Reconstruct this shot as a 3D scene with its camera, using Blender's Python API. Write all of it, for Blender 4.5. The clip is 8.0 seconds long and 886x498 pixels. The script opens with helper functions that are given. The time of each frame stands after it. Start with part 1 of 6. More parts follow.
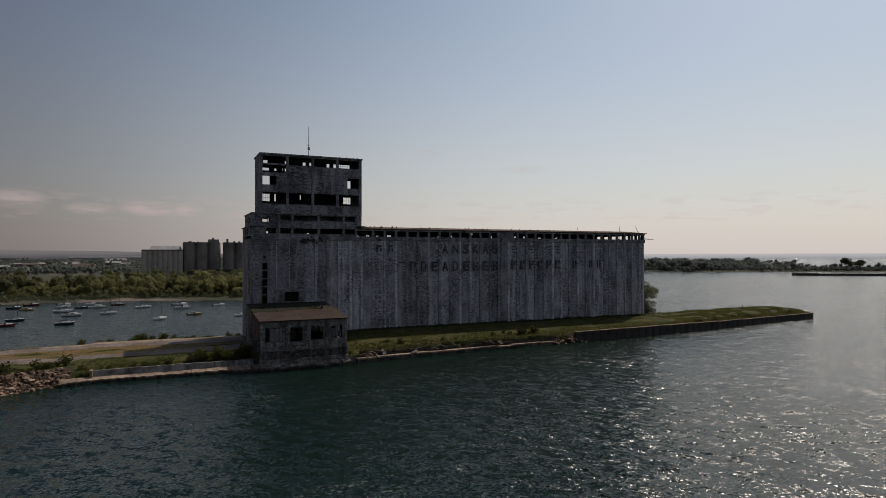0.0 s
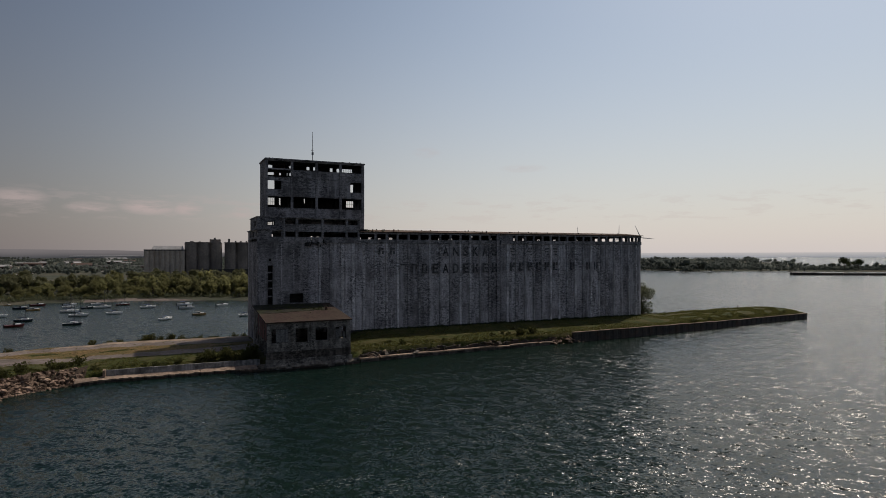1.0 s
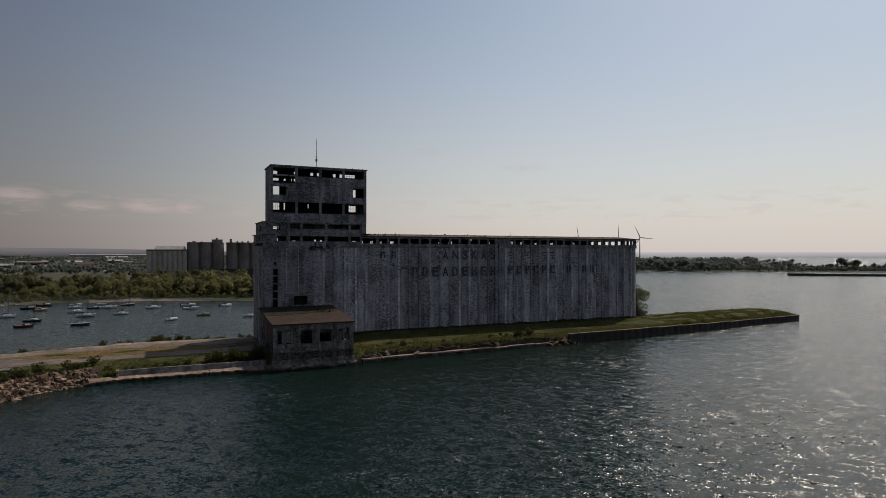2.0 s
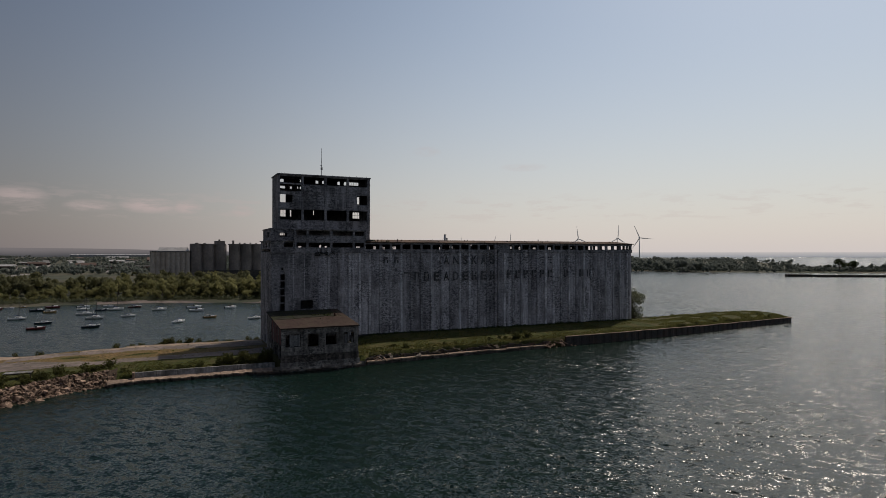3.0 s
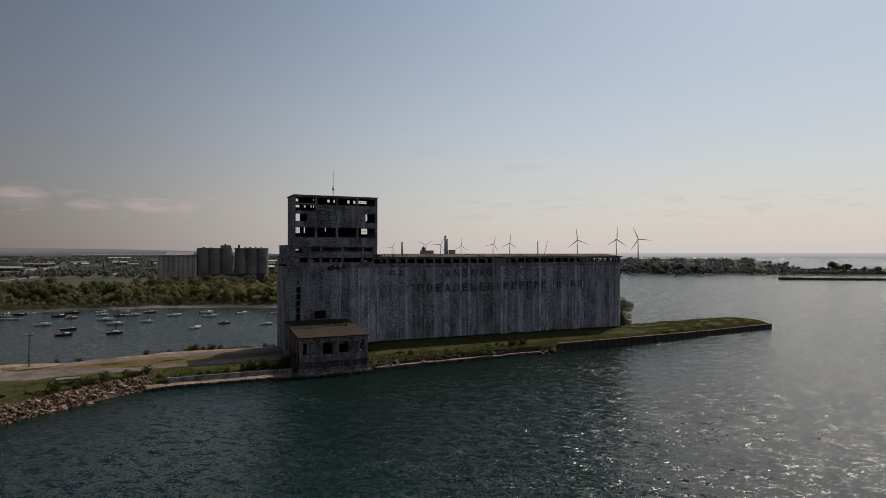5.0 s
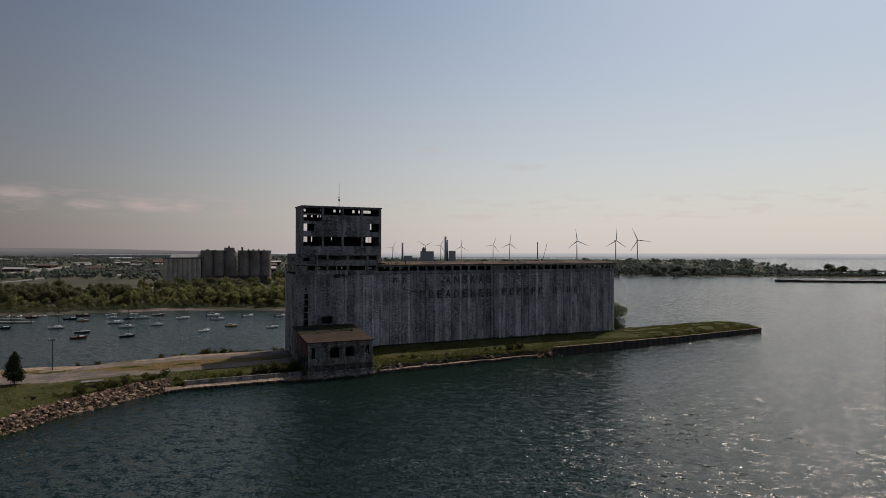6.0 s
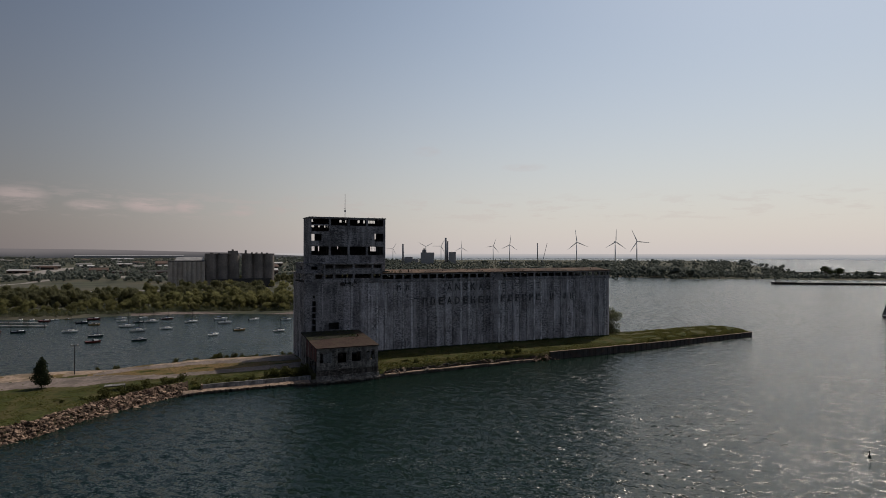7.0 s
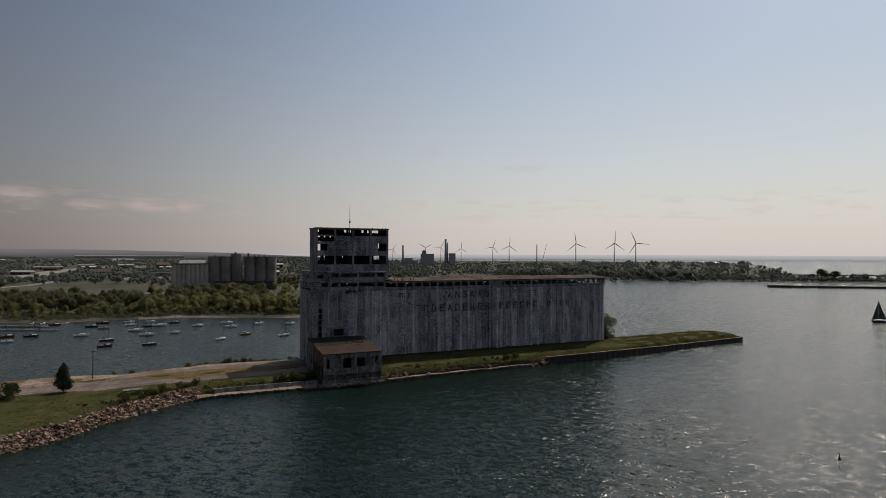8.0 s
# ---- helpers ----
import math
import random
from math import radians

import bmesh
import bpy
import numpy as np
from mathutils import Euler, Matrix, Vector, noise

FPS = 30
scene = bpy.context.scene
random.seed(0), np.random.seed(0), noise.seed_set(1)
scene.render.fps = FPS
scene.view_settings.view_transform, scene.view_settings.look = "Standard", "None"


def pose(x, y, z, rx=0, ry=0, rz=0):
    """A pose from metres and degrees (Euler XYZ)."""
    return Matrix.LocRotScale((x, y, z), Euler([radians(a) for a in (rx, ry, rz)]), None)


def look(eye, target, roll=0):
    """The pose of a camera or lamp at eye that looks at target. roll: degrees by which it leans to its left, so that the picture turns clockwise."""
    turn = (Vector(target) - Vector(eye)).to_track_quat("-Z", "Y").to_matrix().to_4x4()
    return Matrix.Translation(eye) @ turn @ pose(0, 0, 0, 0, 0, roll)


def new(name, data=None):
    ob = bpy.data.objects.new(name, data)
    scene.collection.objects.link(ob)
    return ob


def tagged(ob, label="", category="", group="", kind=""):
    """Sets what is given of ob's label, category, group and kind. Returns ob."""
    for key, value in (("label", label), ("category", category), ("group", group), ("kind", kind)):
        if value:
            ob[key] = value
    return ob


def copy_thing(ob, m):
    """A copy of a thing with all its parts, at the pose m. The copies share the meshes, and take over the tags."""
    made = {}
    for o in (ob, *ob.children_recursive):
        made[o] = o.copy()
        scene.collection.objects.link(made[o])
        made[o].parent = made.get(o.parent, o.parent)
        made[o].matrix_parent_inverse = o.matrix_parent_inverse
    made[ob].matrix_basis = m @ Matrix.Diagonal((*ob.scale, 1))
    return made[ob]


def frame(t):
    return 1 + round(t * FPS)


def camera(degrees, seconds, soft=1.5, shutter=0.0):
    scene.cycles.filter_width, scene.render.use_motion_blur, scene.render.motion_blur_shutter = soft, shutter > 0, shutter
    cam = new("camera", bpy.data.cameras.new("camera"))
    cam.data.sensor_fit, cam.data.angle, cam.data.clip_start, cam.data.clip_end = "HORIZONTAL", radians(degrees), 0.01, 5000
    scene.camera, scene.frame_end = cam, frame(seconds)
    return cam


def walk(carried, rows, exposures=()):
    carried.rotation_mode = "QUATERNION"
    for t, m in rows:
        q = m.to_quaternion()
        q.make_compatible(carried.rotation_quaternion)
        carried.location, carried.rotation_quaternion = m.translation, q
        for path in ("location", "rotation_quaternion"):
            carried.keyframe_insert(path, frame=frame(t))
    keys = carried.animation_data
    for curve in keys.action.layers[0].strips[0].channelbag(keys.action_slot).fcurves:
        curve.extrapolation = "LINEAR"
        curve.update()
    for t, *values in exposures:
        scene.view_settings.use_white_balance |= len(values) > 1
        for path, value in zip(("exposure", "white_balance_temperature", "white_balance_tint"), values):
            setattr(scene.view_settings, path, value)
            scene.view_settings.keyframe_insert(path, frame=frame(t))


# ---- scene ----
cam = camera(72.8, 8.0, soft=0.65)
PATH = [
    (0, (-17.03, -161.95, 25.677), (-16.189, -160.135, 25.698), -0.1),
    (0.5, (-17.986, -163.786, 26.267), (-17.146, -161.971, 26.286), -0.1),
    (1, (-19.003, -165.799, 26.731), (-18.162, -163.984, 26.748), -0.1),
    (1.5, (-20.019, -168.133, 27.38), (-19.178, -166.318, 27.395), -0.0),
    (3, (-24.043, -176.162, 29.893), (-23.203, -174.348, 29.906), -0.0),
    (3.5, (-25.665, -179.218, 30.941), (-24.825, -177.404, 30.953), -0.0),
    (4, (-27.301, -182.721, 32.118), (-26.461, -180.906, 32.13), -0.0),
    (4.5, (-29.337, -186.705, 33.363), (-28.497, -184.89, 33.375), 0.0),
    (6, (-35.706, -199.439, 37.516), (-34.866, -197.623, 37.528), 0.1),
    (6.5, (-37.976, -203.785, 39.028), (-37.137, -201.97, 39.04), 0.1),
    (7, (-40.251, -208.123, 40.612), (-39.412, -206.308, 40.625), 0.1),
    (7.5, (-42.408, -212.377, 42.281), (-41.569, -210.562, 42.295), 0.2),
    (8, (-44.538, -216.537, 44.009), (-43.698, -214.722, 44.023), 0.2),
]
walk(cam, [(t, look(eye, target, roll)) for t, eye, target, roll in PATH])

# ---- world, sun, exposure ----
SUN_AZ, SUN_EL = 63.5, 55.0          # degrees: azimuth from +y towards +x, and height
scene.view_settings.exposure = -0.3
scene.view_settings.use_white_balance = True
scene.view_settings.white_balance_temperature, scene.view_settings.white_balance_tint = 6780, 14
AUREOLE = (19.0, 18.0, 17.0, 1)
HAZE_FAR, HAZE_SUN, CLOUD = (2.35, 2.1, 2.2, 1), (8.3, 8.0, 8.2, 1), (6.6, 5.5, 5.4, 1)


def link(tree, a, b):
    tree.links.new(a, b)


def node(tree, kind, **values):
    """A shader node with the named inputs set or linked."""
    n = tree.nodes.new(kind)
    for key, value in values.items():
        slot = n.inputs[key.replace("_", " ")]
        if isinstance(value, bpy.types.NodeSocket):
            tree.links.new(value, slot)
        else:
            slot.default_value = value
    return n


def mixed(tree, fac, a, b, how="MIX"):
    n = tree.nodes.new("ShaderNodeMix")
    n.data_type, n.blend_type = "RGBA", how
    for slot, value in zip((n.inputs[0], n.inputs[6], n.inputs[7]), (fac, a, b)):
        if isinstance(value, bpy.types.NodeSocket):
            tree.links.new(value, slot)
        else:
            slot.default_value = value
    return n.outputs[2]


def calc(tree, how, a, b=0.0, c=0.0, clamp=False):
    n = tree.nodes.new("ShaderNodeMath")
    n.operation, n.use_clamp = how, clamp
    for slot, value in zip(n.inputs, (a, b, c)):
        if isinstance(value, bpy.types.NodeSocket):
            tree.links.new(value, slot)
        else:
            slot.default_value = value
    return n.outputs[0]


def ramp(tree, fac, low, high):
    """0 below low, 1 above high, smooth between."""
    n = tree.nodes.new("ShaderNodeMapRange")
    n.interpolation_type = "SMOOTHSTEP"
    tree.links.new(fac, n.inputs[0])
    n.inputs[1].default_value, n.inputs[2].default_value = low, high
    return n.outputs[0]


world = bpy.data.worlds.new("sky")
scene.world = world
world.use_nodes = True
wt = world.node_tree
wt.nodes.clear()
sky = node(wt, "ShaderNodeTexSky")
sky.sky_type, sky.sun_disc, sky.sun_elevation, sky.sun_rotation = "NISHITA", False, radians(SUN_EL), radians(SUN_AZ)
sky.altitude, sky.air_density, sky.dust_density, sky.ozone_density = 80.0, 1.2, 1.0, 1.5
# summer haze: whitens the sky towards the horizon, most on the sun's side
where = node(wt, "ShaderNodeTexCoord").outputs["Generated"]
split = node(wt, "ShaderNodeSeparateXYZ", Vector=where)
sunward = node(wt, "ShaderNodeVectorMath", Vector=where)
sunward.operation = "DOT_PRODUCT"
sunward.inputs[1].default_value = (math.sin(radians(SUN_AZ)), math.cos(radians(SUN_AZ)), 0)
side = ramp(wt, sunward.outputs["Value"], 0.1, 0.96)
veil = calc(wt, "POWER", calc(wt, "SUBTRACT", 1.0, calc(wt, "ABSOLUTE", split.outputs[2])), 3.2)
tone = mixed(wt, side, HAZE_FAR, HAZE_SUN)
deep = mixed(wt, 1.0, sky.outputs[0], mixed(wt, side, (0.63, 0.635, 0.63, 1), (1.22, 1.27, 1.2, 1)), "MULTIPLY")
hazy = mixed(wt, calc(wt, "MULTIPLY", veil, 0.85), deep, tone)
# thin pale clouds low over the land: a few named banks (azimuth, height, half-width, half-height), and broken wisps all round
flat = node(wt, "ShaderNodeMapping", Vector=where, Scale=(11.0, 11.0, 60.0))
puff = node(wt, "ShaderNodeTexNoise", Vector=flat.outputs[0], Scale=1.6, Detail=6.0, Roughness=0.62).outputs[0]
azim = calc(wt, "MULTIPLY", calc(wt, "ARCTAN2", split.outputs[0], split.outputs[1]), 57.2958)
BANKS = [(-10.5, 0.078, 2.4, 0.015, 0.75), (-5.5, 0.068, 2.2, 0.010, 0.8), (-1.2, 0.071, 2.6, 0.013, 1.0), (1.8, 0.070, 1.5, 0.012, 0.9), (6.4, 0.066, 1.3, 0.010, 0.7), (9.4, 0.067, 1.0, 0.008, 0.5),
         (23.3, 0.166, 1.5, 0.010, 0.3), (32.5, 0.140, 2.4, 0.008, 0.3)]
banks = calc(wt, "ADD", 0.0, 0.0)
for az, up, wide, tall, thick in BANKS:
    u = calc(wt, "POWER", calc(wt, "ABSOLUTE", calc(wt, "DIVIDE", calc(wt, "SUBTRACT", azim, az), wide)), 2.0)
    v = calc(wt, "POWER", calc(wt, "ABSOLUTE", calc(wt, "DIVIDE", calc(wt, "SUBTRACT", split.outputs[2], up), tall)), 2.0)
    body = calc(wt, "SUBTRACT", 1.0, calc(wt, "ADD", u, v), clamp=True)
    banks = calc(wt, "MAXIMUM", banks, calc(wt, "MULTIPLY", body, thick))
low = calc(wt, "MULTIPLY", ramp(wt, split.outputs[2], 0.046, 0.058), calc(wt, "SUBTRACT", 1.0, ramp(wt, split.outputs[2], 0.08, 0.105)))
wisps = calc(wt, "MULTIPLY", ramp(wt, puff, 0.5, 0.62), calc(wt, "MULTIPLY", low, 0.22))
cover = calc(wt, "MAXIMUM", wisps, calc(wt, "MULTIPLY", banks, calc(wt, "MULTIPLY_ADD", ramp(wt, puff, 0.36, 0.58), 0.8, 0.2)))
haze = mixed(wt, calc(wt, "MULTIPLY", cover, 0.75), hazy, CLOUD)
# pale aureole that the haze spreads round the sun
sunlit = node(wt, "ShaderNodeVectorMath", Vector=where)
sunlit.operation = "DOT_PRODUCT"
sunlit.inputs[1].default_value = (math.sin(radians(SUN_AZ)) * math.cos(radians(SUN_EL)), math.cos(radians(SUN_AZ)) * math.cos(radians(SUN_EL)), math.sin(radians(SUN_EL)))
halo = calc(wt, "POWER", calc(wt, "MAXIMUM", sunlit.outputs["Value"], 0.0), 16.0)
haze = mixed(wt, halo, haze, AUREOLE)
bg = node(wt, "ShaderNodeBackground", Color=haze, Strength=0.09)
link(wt, bg.outputs[0], node(wt, "ShaderNodeOutputWorld").inputs[0])

sun = new("sun", bpy.data.lights.new("sun", "SUN"))
sun.data.energy, sun.data.angle, sun.data.color = 3.0, radians(0.53), (1.0, 0.93, 0.82)
sa, se = radians(SUN_AZ), radians(SUN_EL)
sun.matrix_world = look((300 * math.sin(sa) * math.cos(se), 300 * math.cos(sa) * math.cos(se), 300 * math.sin(se)), (0, 0, 0))

# ---- materials ----
def surface(name, c1, c2, scale=1.0, rough=0.85, bump=0.3, c3=None, big=0.08, streak=0.0, metal=0.0, vary=0.15, island=False, dist=0.05, lifts=0.0):
    """A weathered opaque surface: fine grain between c1 and c2, broad stains of c3, streaks that run down, a shade of its own for each piece."""
    m = bpy.data.materials.new(name)
    m.use_nodes = True
    t = m.node_tree
    t.nodes.clear()
    geo = node(t, "ShaderNodeNewGeometry")
    pos = geo.outputs["Position"]
    fine = node(t, "ShaderNodeTexNoise", Vector=pos, Scale=scale, Detail=7.0, Roughness=0.62).outputs[0]
    color = mixed(t, ramp(t, fine, 0.32, 0.68), (*c1, 1), (*c2, 1))
    if c3:
        broad = node(t, "ShaderNodeTexNoise", Vector=pos, Scale=scale * big, Detail=4.0, Roughness=0.6).outputs[0]
        color = mixed(t, calc(t, "MULTIPLY", ramp(t, broad, 0.42, 0.66), 0.8), color, (*c3, 1))
    if streak:
        down = node(t, "ShaderNodeMapping", Vector=pos, Scale=(0.72, 0.72, 0.05))
        runs = node(t, "ShaderNodeTexNoise", Vector=down.outputs[0], Scale=1.5, Detail=5.0, Roughness=0.7).outputs[0]
        color = mixed(t, calc(t, "MULTIPLY", ramp(t, runs, 0.44, 0.72), streak), color, tuple(0.3 * v for v in c1) + (1,))
        pale = node(t, "ShaderNodeTexNoise", Vector=down.outputs[0], Scale=0.93, Detail=4.0, Roughness=0.6).outputs[0]
        color = mixed(t, calc(t, "MULTIPLY", ramp(t, pale, 0.54, 0.72), streak * 0.6), color, tuple(min(1.0, 1.5 * v) for v in c2) + (1,))
    if lifts:
        height = node(t, "ShaderNodeSeparateXYZ", Vector=pos).outputs[2]
        phase = calc(t, "FRACT", calc(t, "ADD", calc(t, "DIVIDE", height, lifts), calc(t, "MULTIPLY", fine, 0.10)))
        line = calc(t, "SUBTRACT", 1.0, ramp(t, phase, 0.03, 0.12))
        band = node(t, "ShaderNodeTexNoise", Vector=node(t, "ShaderNodeMapping", Vector=pos, Scale=(0.2, 0.2, 0.9)).outputs[0], Scale=1.0, Detail=4.0).outputs[0]
        color = mixed(t, calc(t, "MULTIPLY", line, calc(t, "MULTIPLY", ramp(t, band, 0.42, 0.6), 0.5)), color, tuple(0.35 * v for v in c1) + (1,))
        # spalled scabs in ragged courses, thick in some zones of the wall and absent from others
        zones = node(t, "ShaderNodeTexNoise", Vector=node(t, "ShaderNodeMapping", Vector=pos, Scale=(0.22, 0.22, 0.07)).outputs[0], Scale=1.0, Detail=3.0, Roughness=0.55).outputs[0]
        scab = node(t, "ShaderNodeTexNoise", Vector=node(t, "ShaderNodeMapping", Vector=pos, Scale=(1.0, 1.0, 2.2)).outputs[0], Scale=0.95, Detail=9.0, Roughness=0.8).outputs[0]
        worn = calc(t, "MULTIPLY", ramp(t, scab, 0.475, 0.545), calc(t, "MULTIPLY_ADD", ramp(t, zones, 0.36, 0.6), 0.72, 0.2))
        color = mixed(t, worn, color, tuple(0.27 * v for v in c1) + (1,))
        wash = node(t, "ShaderNodeTexNoise", Vector=node(t, "ShaderNodeMapping", Vector=pos, Scale=(0.42, 0.42, 0.045)).outputs[0], Scale=1.0, Detail=7.0, Roughness=0.66).outputs[0]
        color = mixed(t, calc(t, "MULTIPLY", ramp(t, wash, 0.5, 0.66), 0.42), color, tuple(min(1.0, 1.3 * v) for v in c2) + (1,))
    if vary:
        r = geo.outputs["Random Per Island"] if island else node(t, "ShaderNodeObjectInfo").outputs["Random"]
        shade = calc(t, "MULTIPLY_ADD", r, 2 * vary, 1.0 - vary)
        grey = node(t, "ShaderNodeCombineColor", Red=shade, Green=shade, Blue=shade).outputs[0]
        color = mixed(t, 1.0, color, grey, "MULTIPLY")
    b = node(t, "ShaderNodeBump", Height=fine, Strength=bump, Distance=dist)
    p = node(t, "ShaderNodeBsdfPrincipled", Base_Color=color, Roughness=rough, Metallic=metal, Specular_IOR_Level=0.12 if rough > 0.84 else 0.45, Normal=b.outputs[0])
    link(t, p.outputs[0], node(t, "ShaderNodeOutputMaterial").inputs[0])
    return m


def leafy(name, c1, c2, lit=0.35):
    """Leaves: a shade for each, light through them."""
    m = bpy.data.materials.new(name)
    m.use_nodes = True
    t = m.node_tree
    t.nodes.clear()
    geo = node(t, "ShaderNodeNewGeometry")
    own = node(t, "ShaderNodeObjectInfo").outputs["Random"]
    clump = node(t, "ShaderNodeTexNoise", Vector=geo.outputs["Position"], Scale=0.25, Detail=3.0).outputs[0]
    f = calc(t, "ADD", calc(t, "MULTIPLY", geo.outputs["Random Per Island"], 0.6), calc(t, "MULTIPLY", clump, 0.5))
    color = mixed(t, f, (*c1, 1), (*c2, 1))
    shade = calc(t, "MULTIPLY_ADD", own, 0.5, 0.75)
    grey = node(t, "ShaderNodeCombineColor", Red=shade, Green=shade, Blue=calc(t, "MULTIPLY", shade, 0.9)).outputs[0]
    color = mixed(t, 1.0, color, grey, "MULTIPLY")
    p = node(t, "ShaderNodeBsdfPrincipled", Base_Color=color, Roughness=0.8, Specular_IOR_Level=0.15)
    tr = node(t, "ShaderNodeBsdfTranslucent", Color=color)
    mx = node(t, "ShaderNodeMixShader", Fac=lit)
    link(t, p.outputs[0], mx.inputs[1])
    link(t, tr.outputs[0], mx.inputs[2])
    link(t, mx.outputs[0], node(t, "ShaderNodeOutputMaterial").inputs[0])
    return m


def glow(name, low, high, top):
    """A glowing distant backdrop, haze painted in as emission, paler towards its top edge."""
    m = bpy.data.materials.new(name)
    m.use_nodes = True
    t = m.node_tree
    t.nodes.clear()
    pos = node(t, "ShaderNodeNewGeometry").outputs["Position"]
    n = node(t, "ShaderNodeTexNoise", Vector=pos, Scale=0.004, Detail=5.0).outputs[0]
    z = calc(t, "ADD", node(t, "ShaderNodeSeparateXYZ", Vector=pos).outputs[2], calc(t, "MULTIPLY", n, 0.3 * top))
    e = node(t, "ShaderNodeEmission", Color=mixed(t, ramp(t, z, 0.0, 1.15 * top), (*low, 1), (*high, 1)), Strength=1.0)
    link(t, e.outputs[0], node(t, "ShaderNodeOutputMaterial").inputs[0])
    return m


WAVE_V, WAVE_U, CHOP_V, CHOP_U = 1.9, 0.6, 2.3, 1.3      # steepness of waves and ripples


def water_material():
    m = bpy.data.materials.new("lake_water")
    m.use_nodes = True
    t = m.node_tree
    t.nodes.clear()
    pos = node(t, "ShaderNodeNewGeometry").outputs["Position"]
    turned = node(t, "ShaderNodeMapping", Vector=pos, Rotation=(0, 0, radians(-54)), Scale=(1.7, 1.0, 1.0))
    turned.vector_type = "TEXTURE"
    at = turned.outputs[0]
    gust = node(t, "ShaderNodeTexNoise", Vector=at, Scale=0.022, Detail=6.0, Roughness=0.62).outputs[0]
    # slopes of the waves: along the wind (v) and along the crests (u), from long waves down to ripples
    along_wind, along_crest = [], []
    for scale, detail, v_gain, u_gain, where_at in ((0.2, 1.0, 0.30, 0.12, at), (0.6, 2.0, WAVE_V, WAVE_U, at), (2.1, 3.0, CHOP_V, CHOP_U, pos)):
        hue = node(t, "ShaderNodeTexNoise", Vector=where_at, Scale=scale, Detail=detail, Roughness=0.55, Distortion=0.6).outputs["Color"]
        tilt = node(t, "ShaderNodeSeparateColor", Color=hue)
        along_wind.append(calc(t, "MULTIPLY", calc(t, "SUBTRACT", tilt.outputs[0], 0.5), v_gain))
        along_crest.append(calc(t, "MULTIPLY", calc(t, "SUBTRACT", tilt.outputs[1], 0.5), u_gain))
    reach = calc(t, "MULTIPLY_ADD", ramp(t, gust, 0.36, 0.66), 0.45, 0.78)
    # calmer in the lee of the pier
    place = node(t, "ShaderNodeSeparateXYZ", Vector=pos)
    lee = calc(t, "MULTIPLY", ramp(t, place.outputs[1], 10.0, 60.0), calc(t, "SUBTRACT", 1.0, ramp(t, place.outputs[0], 60.0, 260.0)))
    reach = calc(t, "MULTIPLY", reach, calc(t, "MULTIPLY_ADD", lee, -0.2, 1.0))
    # rougher out towards the open lake
    reach = calc(t, "MULTIPLY", reach, calc(t, "MULTIPLY_ADD", calc(t, "ADD", ramp(t, place.outputs[0], -60.0, 70.0), calc(t, "MULTIPLY", ramp(t, place.outputs[0], 90.0, 420.0), 1.6)), 0.12, 1.0))
    v = calc(t, "MULTIPLY", calc(t, "ADD", calc(t, "ADD", along_wind[0], along_wind[1]), along_wind[2]), reach)
    u = calc(t, "MULTIPLY", calc(t, "ADD", calc(t, "ADD", along_crest[0], along_crest[1]), along_crest[2]), reach)
    east = calc(t, "ADD", calc(t, "MULTIPLY", u, 0.588), calc(t, "MULTIPLY", v, 0.809))
    north = calc(t, "ADD", calc(t, "MULTIPLY", u, -0.809), calc(t, "MULTIPLY", v, 0.588))
    raw = node(t, "ShaderNodeCombineXYZ", X=east, Y=north, Z=1.0)
    b = node(t, "ShaderNodeVectorMath", Vector=raw.outputs[0])
    b.operation = "NORMALIZE"
    color = mixed(t, ramp(t, gust, 0.35, 0.65), (0.0035, 0.0125, 0.0088, 1), (0.0048, 0.0155, 0.0118, 1))
    # thin broken lines of foam drawn out by the wind
    lane = node(t, "ShaderNodeMapping", Vector=pos, Rotation=(0, 0, radians(7.8)), Scale=(70.0, 8.5, 8.5))
    lane.vector_type = "TEXTURE"
    drift = node(t, "ShaderNodeTexNoise", Vector=lane.outputs[0], Scale=1.0, Detail=2.0, Roughness=0.4).outputs[0]
    thin = calc(t, "SUBTRACT", 1.0, ramp(t, calc(t, "ABSOLUTE", calc(t, "SUBTRACT", drift, 0.56)), 0.002, 0.012))
    fleck = node(t, "ShaderNodeTexNoise", Vector=pos, Scale=1.6, Detail=4.0, Roughness=0.7).outputs[0]
    foam = calc(t, "MULTIPLY", calc(t, "MULTIPLY", thin, ramp(t, fleck, 0.52, 0.64)), ramp(t, gust, 0.46, 0.6))
    color = mixed(t, calc(t, "MULTIPLY", foam, 0.6), color, (0.22, 0.24, 0.23, 1))
    p = node(t, "ShaderNodeBsdfPrincipled", Base_Color=color, Roughness=calc(t, "MULTIPLY_ADD", foam, 0.3, 0.2), IOR=1.33, Normal=b.outputs[0])
    link(t, p.outputs[0], node(t, "ShaderNodeOutputMaterial").inputs[0])
    return m


